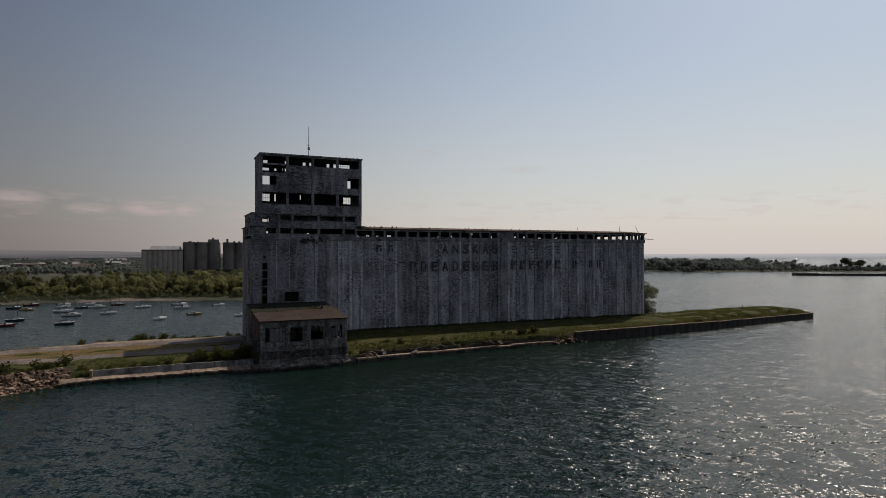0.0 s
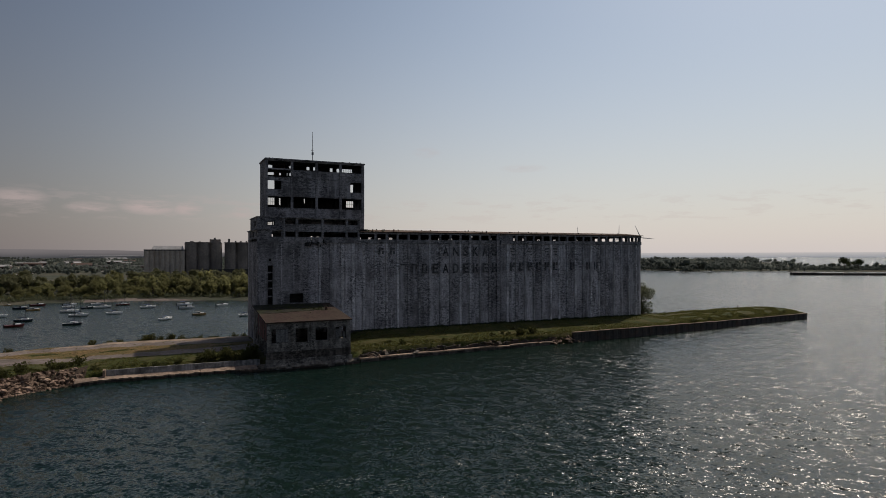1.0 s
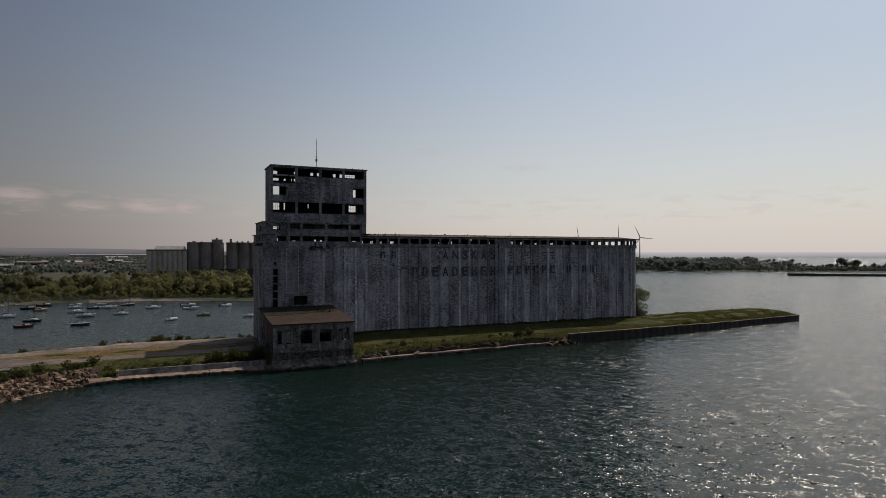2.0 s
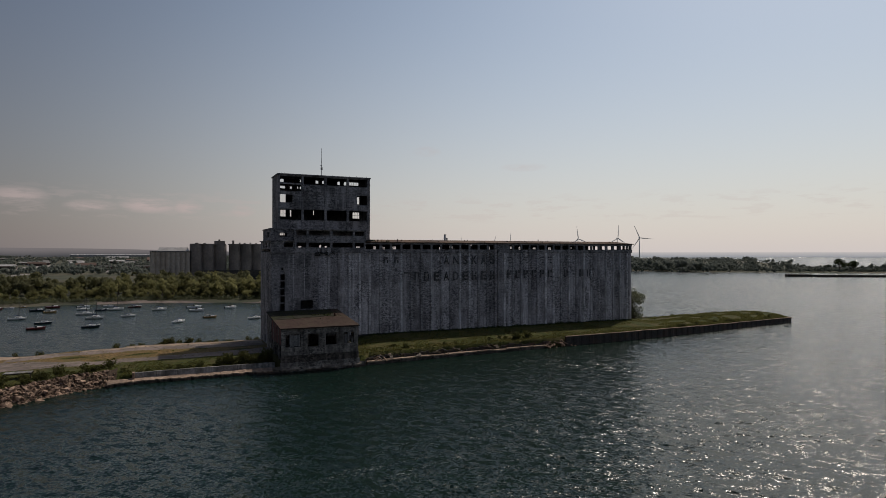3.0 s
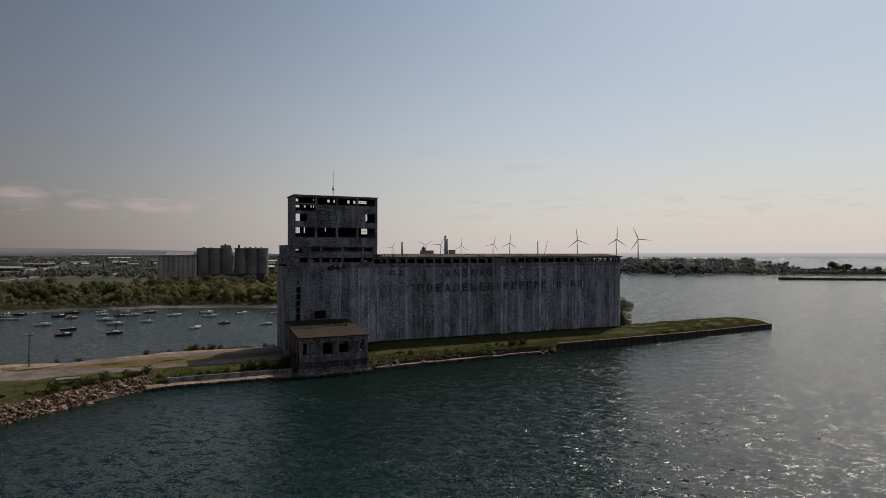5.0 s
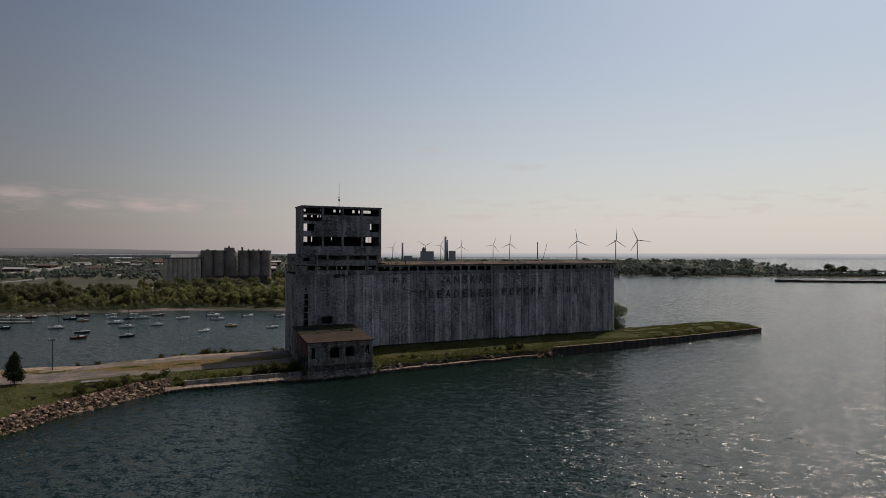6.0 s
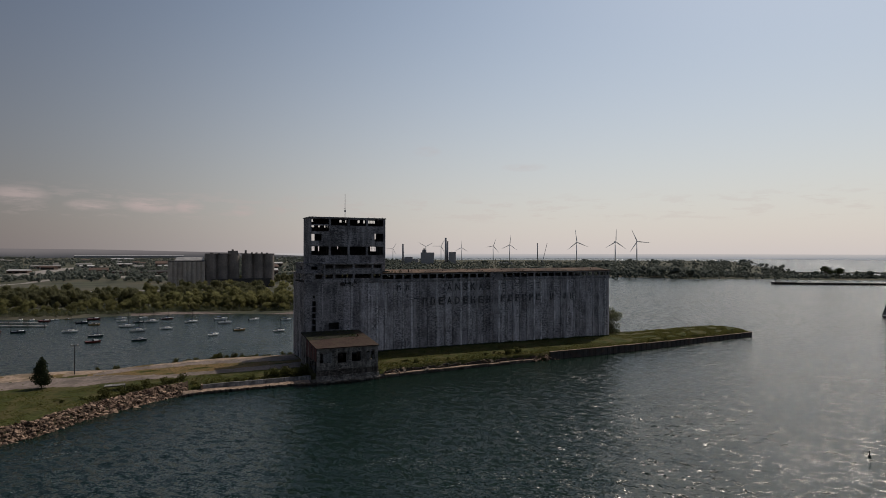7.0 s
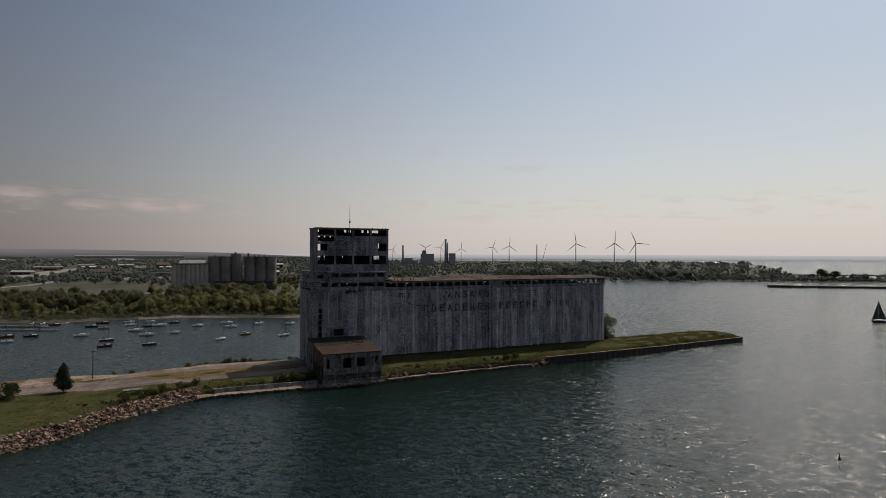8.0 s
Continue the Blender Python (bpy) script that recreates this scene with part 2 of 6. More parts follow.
M_CONC = surface("weathered_concrete", (0.345, 0.326, 0.335), (0.62, 0.593, 0.602), 2.4, 0.9, 0.7, (0.215, 0.2, 0.204), 0.07, 0.4, vary=0.26, lifts=1.5)
M_CONC2 = surface("upper_concrete", (0.2, 0.191, 0.194), (0.42, 0.401, 0.404), 1.9, 0.9, 0.5, (0.105, 0.1, 0.1), 0.1, 0.36, vary=0.10, lifts=1.3)
M_RIB = surface("pale_concrete_rib", (0.44, 0.42, 0.425), (0.67, 0.642, 0.645), 2.0, 0.9, 0.6, (0.22, 0.208, 0.21), 0.12, 0.45, vary=0.35, lifts=1.5)
M_FOOT = surface("wet_footing", (0.06, 0.052, 0.045), (0.19, 0.165, 0.145), 1.2, 0.85, 0.6, (0.04, 0.036, 0.032), 0.3, 0.6, vary=0.1, lifts=1.1)
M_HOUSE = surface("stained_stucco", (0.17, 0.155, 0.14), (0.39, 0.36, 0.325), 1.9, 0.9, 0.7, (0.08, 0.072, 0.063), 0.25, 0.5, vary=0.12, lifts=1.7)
# near-black grey; indoors the rooms' shade is put into this colour
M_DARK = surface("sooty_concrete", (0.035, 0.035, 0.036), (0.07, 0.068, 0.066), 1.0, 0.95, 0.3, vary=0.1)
M_QUAY = surface("quay_concrete", (0.20, 0.145, 0.11), (0.40, 0.30, 0.23), 1.2, 0.9, 0.7, (0.13, 0.10, 0.08), 0.2, 0.25, vary=0.12)
M_QUAYW = surface("whitewashed_wall", (0.16, 0.158, 0.155), (0.36, 0.355, 0.345), 1.2, 0.9, 0.5, (0.10, 0.098, 0.092), 0.3, 0.7, vary=0.1)
M_PILE = surface("tarred_sheet_piling", (0.022, 0.020, 0.019), (0.055, 0.048, 0.043), 1.4, 0.8, 0.5, (0.08, 0.05, 0.035), 0.2, 0.5, vary=0.2)
M_ROOF = surface("rusty_roofing", (0.027, 0.018, 0.0155), (0.06, 0.039, 0.033), 1.4, 0.9, 0.5, (0.055, 0.043, 0.032), 0.18, vary=0.08)
# moss, and the elevator's cast shadow put into the rear roof's colour
M_ROOFSHADE = surface("mossy_tar_roofing", (0.014, 0.014, 0.012), (0.035, 0.034, 0.026), 1.2, 0.95, 0.7, (0.03, 0.034, 0.014), 0.25, vary=0)
M_GROOF = surface("gravel_roofing", (0.042, 0.031, 0.026), (0.095, 0.064, 0.048), 0.5, 0.95, 0.5, (0.16, 0.112, 0.083), 0.2, vary=0.08)
M_RED = surface("faded_red_paint", (0.085, 0.024, 0.020), (0.15, 0.045, 0.036), 1.6, 0.8, 0.3, (0.05, 0.025, 0.022), 0.3, 0.4)
M_RUST = surface("rusty_steel", (0.06, 0.035, 0.025), (0.14, 0.08, 0.05), 3.0, 0.8, 0.3, metal=0.3)
M_STEEL = surface("galvanised_steel", (0.22, 0.22, 0.22), (0.34, 0.34, 0.34), 3.0, 0.55, 0.1, metal=0.7)
M_BOARD = surface("grey_boards", (0.13, 0.125, 0.12), (0.24, 0.235, 0.23), 2.5, 0.9, 0.4, streak=0.5, vary=0.3)
M_LETTER = surface("faded_black_paint", (0.04, 0.04, 0.042), (0.17, 0.165, 0.162), 1.7, 0.9, 0.2, vary=0.25)
M_GRASS = surface("rough_grass", (0.018, 0.025, 0.006), (0.062, 0.069, 0.018), 1.2, 0.95, 1.0, (0.078, 0.066, 0.028), 0.16, dist=0.35, vary=0)
M_SAND = surface("sandy_shore", (0.19, 0.14, 0.105), (0.36, 0.275, 0.21), 0.8, 0.95, 0.5, (0.11, 0.088, 0.058), 0.2, vary=0)
M_SOIL = surface("dark_wet_earth", (0.022, 0.016, 0.012), (0.065, 0.046, 0.034), 1.6, 0.9, 1.0, (0.03, 0.03, 0.014), 0.2, vary=0, dist=0.2)
M_ROAD = surface("gravel_track", (0.135, 0.11, 0.098), (0.225, 0.185, 0.165), 1.3, 0.95, 0.4, (0.09, 0.076, 0.066), 0.14, vary=0)
# darker copy of the quay concrete, with shade by the house in its colour
M_SHELF = surface("shaded_quay_concrete", (0.12, 0.105, 0.09), (0.34, 0.30, 0.26), 1.1, 0.9, 0.7, (0.085, 0.075, 0.065), 0.3, 0.3, vary=0.2)
M_DRY = surface("dry_brown_grass", (0.07, 0.048, 0.018), (0.20, 0.132, 0.06), 1.3, 0.95, 1.0, (0.085, 0.075, 0.026), 0.2, dist=0.3, vary=0)
M_ROCK = surface("quarry_stone", (0.07, 0.046, 0.034), (0.33, 0.235, 0.175), 1.1, 0.9, 0.8, (0.11, 0.075, 0.056), 0.4, vary=0.6, dist=0.12)
M_ROCKS = surface("quarry_stone_heap", (0.07, 0.046, 0.034), (0.33, 0.235, 0.175), 1.1, 0.9, 0.8, (0.11, 0.075, 0.056), 0.4, vary=0.6, island=True, dist=0.12)
M_BARK = surface("bark", (0.05, 0.04, 0.03), (0.12, 0.10, 0.08), 5.0, 0.95, 0.6)
M_LEAF = leafy("willow_leaves", (0.145, 0.147, 0.07), (0.25, 0.24, 0.125), 0.82)
M_LEAFMID = leafy("pale_olive_leaves", (0.115, 0.12, 0.074), (0.185, 0.182, 0.112), 0.78)
M_SHRUB = leafy("wild_shrub_leaves", (0.04, 0.047, 0.016), (0.1, 0.097, 0.036), 0.35)
M_LEAFD = leafy("dark_leaves", (0.022, 0.034, 0.010), (0.060, 0.075, 0.024), 0.2)
M_LEAFFAR = leafy("grey_green_leaves", (0.062, 0.072, 0.046), (0.12, 0.13, 0.082), 0.4)
# paled towards blue-grey: distance haze is painted into this leaf colour
M_LEAFHAZE = leafy("dusty_grey_green_leaves", (0.14, 0.158, 0.152), (0.17, 0.188, 0.18), 0.6)
M_NEEDLE = leafy("juniper_needles", (0.012, 0.018, 0.008), (0.035, 0.045, 0.018), 0.1)
M_BLADE = leafy("grass_blades", (0.06, 0.07, 0.02), (0.16, 0.148, 0.06), 0.5)
M_LAND = surface("meadow_and_scrub", (0.04, 0.046, 0.034), (0.078, 0.082, 0.056), 0.035, 0.95, 0.0, (0.1, 0.088, 0.066), 0.3, vary=0)
M_PAVE = surface("pale_paving", (0.20, 0.185, 0.17), (0.28, 0.26, 0.24), 0.3, 0.95, 0.1, vary=0)
M_SILO = surface("silo_concrete", (0.21, 0.188, 0.17), (0.28, 0.25, 0.226), 0.5, 0.9, 0.2, (0.14, 0.127, 0.117), 0.1, 0.2, vary=0.08)
M_SILOP = surface("pale_silo_concrete", (0.38, 0.34, 0.295), (0.47, 0.425, 0.37), 0.5, 0.9, 0.2, (0.28, 0.25, 0.215), 0.1, 0.15, vary=0.08)
M_WHITE = surface("white_gelcoat", (0.74, 0.74, 0.72), (0.84, 0.84, 0.82), 2.0, 0.35, 0.05, vary=0.12)
M_NAVY = surface("dark_blue_hull", (0.012, 0.016, 0.03), (0.03, 0.036, 0.055), 2.0, 0.3, 0.05)
M_REDH = surface("red_hull", (0.10, 0.018, 0.018), (0.16, 0.03, 0.03), 2.0, 0.35, 0.05)
M_TAN = surface("varnished_tan_hull", (0.30, 0.19, 0.08), (0.42, 0.28, 0.13), 2.0, 0.4, 0.05)
M_CANVAS = surface("blue_canvas", (0.04, 0.055, 0.10), (0.08, 0.10, 0.16), 4.0, 0.9, 0.2)
M_SAIL = surface("dark_sailcloth", (0.035, 0.05, 0.05), (0.07, 0.085, 0.08), 1.0, 0.8, 0.1)
M_GLASSD = surface("dark_glazing", (0.01, 0.012, 0.014), (0.02, 0.022, 0.024), 1.0, 0.1, 0.0)
M_TURB = surface("turbine_white", (0.78, 0.78, 0.78), (0.84, 0.84, 0.84), 0.2, 0.5, 0.0, vary=0.05)
M_STACK = surface("stack_concrete", (0.30, 0.30, 0.31), (0.37, 0.37, 0.38), 0.2, 0.9, 0.1, vary=0.05)
M_SHED = surface("pale_sheet_roof", (0.3, 0.295, 0.29), (0.42, 0.412, 0.405), 0.2, 0.7, 0.1, vary=0.12)
M_BRICK = surface("dull_brick", (0.085, 0.06, 0.05), (0.14, 0.10, 0.085), 0.5, 0.9, 0.2, vary=0.2)
M_WATER = water_material()
# no lamps: their emission stands for haze before hills and lake
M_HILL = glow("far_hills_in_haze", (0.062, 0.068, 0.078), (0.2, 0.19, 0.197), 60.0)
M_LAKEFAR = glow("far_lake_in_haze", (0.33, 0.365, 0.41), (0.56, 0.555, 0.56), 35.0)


# ---- geometry helpers ----
class Geo:
    """Collects boxes, prisms and sheets; becomes one mesh."""

    def __init__(self):
        self.v, self.f = [], []

    def add(self, verts, faces):
        n = len(self.v)
        self.v += [tuple(p) for p in verts]
        self.f += [tuple(i + n for i in f) for f in faces]
        return self

    def box(self, x0, y0, z0, x1, y1, z1, m=None):
        vs = [(x, y, z) for z in (z0, z1) for x, y in ((x0, y0), (x1, y0), (x1, y1), (x0, y1))]
        if m is not None:
            vs = [m @ Vector(p) for p in vs]
        return self.add(vs, [(3, 2, 1, 0), (4, 5, 6, 7), (0, 1, 5, 4), (1, 2, 6, 5), (2, 3, 7, 6), (3, 0, 4, 7)])

    def prism(self, poly, z0, z1):
        """A flat outline (x, y), counter-clockwise from above, drawn up from z0 to z1."""
        n = len(poly)
        vs = [(x, y, z0) for x, y in poly] + [(x, y, z1) for x, y in poly]
        fs = [tuple(range(n - 1, -1, -1)), tuple(range(n, 2 * n))] + [(i, (i + 1) % n, n + (i + 1) % n, n + i) for i in range(n)]
        return self.add(vs, fs)

    def tube(self, points, radii, sides=8):
        """A round bar along points, with a radius at each, closed at both ends."""
        rings = []
        for i, p in enumerate(points):
            a, b = Vector(points[max(0, i - 1)]), Vector(points[min(len(points) - 1, i + 1)])
            q = (b - a).to_track_quat("Z", "Y")
            rings += [Vector(p) + q @ Vector((radii[i] * math.cos(2 * math.pi * k / sides), radii[i] * math.sin(2 * math.pi * k / sides), 0)) for k in range(sides)]
        fs = [(i * sides + k, i * sides + (k + 1) % sides, (i + 1) * sides + (k + 1) % sides, (i + 1) * sides + k) for i in range(len(points) - 1) for k in range(sides)]
        n = len(points) - 1
        fs += [tuple(range(sides - 1, -1, -1)), tuple(range(n * sides, n * sides + sides))]
        return self.add(rings, fs)

    def wall(self, a0, a1, z0, z1, d0, d1, holes, axis="x"):
        """A wall from a0 to a1 along an axis, d0 to d1 thick, with rectangular holes (a0, z0, a1, z1) right through it."""
        ca = sorted({a0, a1, *(min(max(h[i], a0), a1) for h in holes for i in (0, 2))})
        cz = sorted({z0, z1, *(min(max(h[i], z0), z1) for h in holes for i in (1, 3))})
        full = lambda i, k: 0 <= i < len(ca) - 1 and 0 <= k < len(cz) - 1 and not any(
            h[0] < (ca[i] + ca[i + 1]) / 2 < h[2] and h[1] < (cz[k] + cz[k + 1]) / 2 < h[3] for h in holes)
        P = (lambda a, d, z: (a, d, z)) if axis == "x" else (lambda a, d, z: (d, a, z))
        for i in range(len(ca) - 1):
            for k in range(len(cz) - 1):
                if not full(i, k):
                    continue
                x0, x1, u0, u1 = ca[i], ca[i + 1], cz[k], cz[k + 1]
                quads = [[(x0, d0, u0), (x1, d0, u0), (x1, d0, u1), (x0, d0, u1)], [(x1, d1, u0), (x0, d1, u0), (x0, d1, u1), (x1, d1, u1)]]
                if not full(i - 1, k):
                    quads.append([(x0, d1, u0), (x0, d0, u0), (x0, d0, u1), (x0, d1, u1)])
                if not full(i + 1, k):
                    quads.append([(x1, d0, u0), (x1, d1, u0), (x1, d1, u1), (x1, d0, u1)])
                if not full(i, k - 1):
                    quads.append([(x0, d1, u0), (x1, d1, u0), (x1, d0, u0), (x0, d0, u0)])
                if not full(i, k + 1):
                    quads.append([(x0, d0, u1), (x1, d0, u1), (x1, d1, u1), (x0, d1, u1)])
                for q in quads:
                    q = [P(*p) for p in q]
                    self.add(q if axis == "x" else q[::-1], [(0, 1, 2, 3)])
        return self

    def mesh(self, name, mat, smooth=False, shift=(0, 0, 0)):
        me = bpy.data.meshes.new(name)
        sx, sy, sz = shift
        me.from_pydata([(x - sx, y - sy, z - sz) for x, y, z in self.v], [], self.f)
        me.materials.append(mat)
        if smooth:
            me.polygons.foreach_set("use_smooth", [True] * len(me.polygons))
        me.update()
        return me


BASE = {}


def thing(name, at=(0, 0, 0), label="", category="", group="", kind=""):
    """A top-level Empty at a thing's base; the parts under it are drawn in the world's metres."""
    ob = new(name)
    ob.empty_display_size = 0.5
    ob.location = at
    BASE[ob.name] = tuple(at)
    return tagged(ob, label, category, group, kind)


def part(name, geo, mat, parent, label="", smooth=False, kind=""):
    """One mesh object under a thing or under a part."""
    root = parent
    while root.parent:
        root = root.parent
    me = geo if isinstance(geo, bpy.types.Mesh) else geo.mesh(name, mat, smooth, BASE.get(root.name, (0, 0, 0)))
    ob = new(name, me)
    ob.parent = parent
    return tagged(ob, label, kind=kind)


def piece(name, me, parent, at, rz=0.0, size=(1, 1, 1), rx=0.0, ry=0.0):
    """A piece that shares its mesh; at is in the world's metres."""
    ob = new(name, me)
    ob.parent = parent
    b = BASE.get(parent.name, (0, 0, 0))
    ob.location = (at[0] - b[0], at[1] - b[1], at[2] - b[2])
    ob.rotation_euler = (radians(rx), radians(ry), radians(rz))
    ob.scale = size
    return ob


def solid(name, geo, mat, label="", category="", kind="structure", smooth=False, group=""):
    """A top-level mesh of its own."""
    return tagged(new(name, geo.mesh(name, mat, smooth)), label, category, group, kind)


def smooth01(u):
    u = min(1.0, max(0.0, u))
    return u * u * (3 - 2 * u)


def along(table, x):
    """A value from a table of (x, value), straight between its rows."""
    for (a, p), (b, q) in zip(table, table[1:]):
        if x <= b:
            return p + (q - p) * max(0.0, (x - a) / (b - a))
    return table[-1][1]


# ---- water, land, pier ----
g = Geo()
g.add([(-4900, -4900, 0), (4900, -4900, 0), (4900, 4900, 0), (-4900, 4900, 0)], [(0, 1, 2, 3)])
solid("water", g, M_WATER, "dark green rippled harbour water with sun glitter", "water")

FRONT = [(-260, -190), (-120, -88), (-90, -67), (-76, -59.5), (-66, -53), (-57, -41), (-50, -35), (-43, -29), (-35.2, -24.4), (-33.5, -20.0), (2, -19.9), (2.5, -22), (24, -22),
         (26, -19.6), (50, -18), (86, -17), (94, -16.4), (115, -15.9), (131, -14.5), (157, -11.9), (188, -7.5), (219.5, -4.2)]
BACK = [(-260, 70), (-92, 25), (-75, 27.5), (-57, 23), (-48, 26.5), (-32, 29.5), (-16, 28.5), (4, 27), (60, 28), (138, 25), (160, 17.6), (186, 17.9), (205, 18.4), (216, 19), (219.5, 8)]


TIP_DROP = 0.75


def ground_z(x, y):
    """Height of the pier's ground."""
    yf, yb = along(FRONT, x), along(BACK, x)
    bank = smooth01((x + 36) / 3.0)
    front = (1 - bank) * (-0.9 + 3.9 * smooth01((y - yf) / 8.0)) + bank * (2.75 - 0.85 * smooth01((3 - x) / 2.0) * (1 - smooth01((y - yf) / 9.0)))
    beach = -0.5 + 3.3 * smooth01((yb - y) / 11.0)
    if x > 100:
        beach = 2.9
    dx, dy = max(0.0, 34 - x, x - 139), max(0.0, -y, y - 20)
    mound = 1.2 * (1 - smooth01(math.hypot(dx, dy) / 11.0))
    rough = 0.16 * noise.noise((x * 0.21, y * 0.21, 0)) + 0.07 * noise.noise((x * 0.8, y * 0.8, 5))
    if x > 110:
        mound -= TIP_DROP * smooth01((x - 110) / 90) * (1 - smooth01(min(y - yf, yb - y, 221 - x) / 8.0))
    mound += 0.8 * smooth01((x - 150) / 30) * smooth01((y - yf) / 7.0) * smooth01((yb - y) / 5.0)
    return min(front, beach) + mound + rough + (0.3 + 0.6 * smooth01((x - 24) / 6) * smooth01((150 - x) / 30)) * smooth01((y - yf) / 6.0) * bank


VERGE = [(-200, 14, 80), (-92, 2.5, 40), (-75, 3.5, 40), (-57, 9, 40), (-48, 14.5, 40), (-32, 15, 40), (-16, 14.5, 40), (3, 14.5, 40), (6, 22, 40)]
TRACK = [(-200, 0, 14), (-92, -9, 2.5), (-74, -8.5, 3.5), (-62, -11.5, 4), (-52, -8.8, 1.5), (-39, -8.8, -3.4), (-27, -9.4, -3.2), (-14, -8.8, -2.0), (3, -9.0, 0.5)]
SPUR = [(-60, 4, 8), (-56, 5, 11), (-48, 9, 14.5), (-32, 9.5, 15), (-14, 7, 14.5), (3, 5, 14.5)]


def zone(x, y):
    """What covers the pier's ground: 0 grass, 1 sand, 2 gravel, 3 dry grass, 4 bare wet earth."""
    wob = 1.1 * noise.noise((x * 0.22, y * 0.22, 8)) + 0.6 * noise.noise((x * 0.9, y * 0.9, 3))
    if x < -34 and y - along(FRONT, x) < 7.2 + wob:
        return 4
    for rows, code in ((TRACK, 2), (SPUR, 2), (VERGE, 1)):
        if rows[0][0] < x < rows[-1][0]:
            a, b = along([(r[0], r[1]) for r in rows], x), along([(r[0], r[2]) for r in rows], x)
            if a - wob * 0.5 < y < b + wob * 0.5:
                return code if code != 1 or noise.noise((x * 0.12, y * 0.3, 6)) < 0.28 else 3
    if -62 < x < 4 and -6 < y < 15 and noise.noise((x * 0.1, y * 0.25, 9)) < 0.3:
        return 3
    if x < 100 and y > along(BACK, x) - 2.5 + wob:
        return 1
    return 0


def ground_sheets():
    """One height field, its faces shared out between grass, sand, gravel and dry grass."""
    xs = [-260 + 5 * i for i in range(29)] + [-115 + 0.75 * i for i in range(160)] + [5 + 1.2 * i for i in range(180)]
    xs = [x for x in xs if x < 219.5] + [219.5]
    n = 92
    vs = []
    for x in xs:
        yf, yb = along(FRONT, x), along(BACK, x)
        for i in range(n):
            y = yf + (yb - yf) * min(1.0, max(0.0, (i - 1) / (n - 3)))
            vs.append((x, y, -2.0 if i in (0, n - 1) else ground_z(x, y)))
    sheets = [Geo() for k in range(5)]
    faces = [[] for k in range(5)]
    for i in range(len(xs) - 1):
        for k in range(n - 1):
            q = (i * n + k, (i + 1) * n + k, (i + 1) * n + k + 1, i * n + k + 1)
            c = zone((vs[q[0]][0] + vs[q[2]][0]) / 2, (vs[q[0]][1] + vs[q[2]][1]) / 2) if xs[i] < 100 else 0
            faces[c].append(q)
    faces[0].append(tuple(range((len(xs) - 1) * n, len(xs) * n)))
    for g, fs in zip(sheets, faces):
        order = {}
        for f in fs:
            for j in f:
                order.setdefault(j, len(order))
        g.v = [vs[j] for j in order]
        g.f = [tuple(order[j] for j in f) for f in fs]
    return sheets


SHEETS = ground_sheets()
solid("ground", SHEETS[0], M_GRASS, "rough green and straw-coloured grass on the pier", "grass", smooth=True)
solid("sandy_verge", SHEETS[1], M_SAND, "pale brown sand along the harbour shore", "sand", smooth=True)
solid("road", SHEETS[2], M_ROAD, "worn grey-brown gravel track across the pier", "road", smooth=True)

solid("dry_grass", SHEETS[3], M_DRY, "patch of dry brown grass between the tracks", "grass", smooth=True)

solid("bank_soil", SHEETS[4], M_SOIL, "dark wet earth under the bank stones", "soil", smooth=True)

# quay west of the pier house: low ledge and a set-back wall
quay = thing("quay_wall", (-16, -21.5, 0), "broken concrete quay ledge with whitewashed wall behind", "quay", kind="structure")
rnd = random.Random(6)
LIP = [(-36, -25.0), (-34.8, -24.5), (-30, -22.9), (-22, -22.9), (-13, -22.9), (-4, -23.3), (2, -24.0), (22.4, -24.1), (24.4, -23.4)]
for k in range(15):                      # worn ledge in lengths, broken along its front
    a, b = -35.6 + 4.0 * k, -35.6 + 4.0 * k + 3.99
    shed_side = a > 0
    z0, z1 = 0.78 + rnd.uniform(-0.03, 0.03), (1.55 if shed_side else 1.12) + rnd.uniform(-0.06, 0.06)
    xs = [a + (b - a) * i / 6 for i in range(7)]
    lip = [(x, along(LIP, x) + abs(rnd.gauss(0, 0.3)), z0 + rnd.uniform(-0.16, 0.06)) for x in xs]
    rear = [(x, -23.4 if shed_side else -20.25 - (0.0 if x > -31 else 1.2), z1 + rnd.uniform(-0.05, 0.05)) for x in xs]
    g = Geo()
    g.prism([(x, y + 0.22) for x, y, z in lip] + [(b, rear[-1][1] - 0.05), (a, rear[0][1] - 0.05)], -1.5, z0 - 0.34)
    part("ledge_base", g, M_PILE, quay, "dark wet base of the ledge")
    mid = [(p[0], 0.45 * p[1] + 0.55 * q[1] + rnd.uniform(-0.2, 0.2), 0.5 * (p[2] + q[2]) + rnd.uniform(-0.08, 0.1)) for p, q in zip(lip, rear)]
    g = Geo()
    g.v = [(x, y + 0.1, z - 0.3) for x, y, z in lip] + lip + mid + rear
    for i in range(6):
        for r in range(3):
            g.f.append((7 * r + i, 7 * r + i + 1, 7 * r + i + 8, 7 * r + i + 7))
    n = len(g.v)
    g.v += [(x, y, z0 - 0.34) for x, y, z in rear]
    g.f += [(i + 1, i, n + i, n + i + 1) for i in range(6)] + [(0, 7, 14, 21, n), (6, n + 6, 27, 20, 13)]
    part("ledge", g, M_SHELF if shed_side else M_QUAY, quay, "worn concrete ledge")
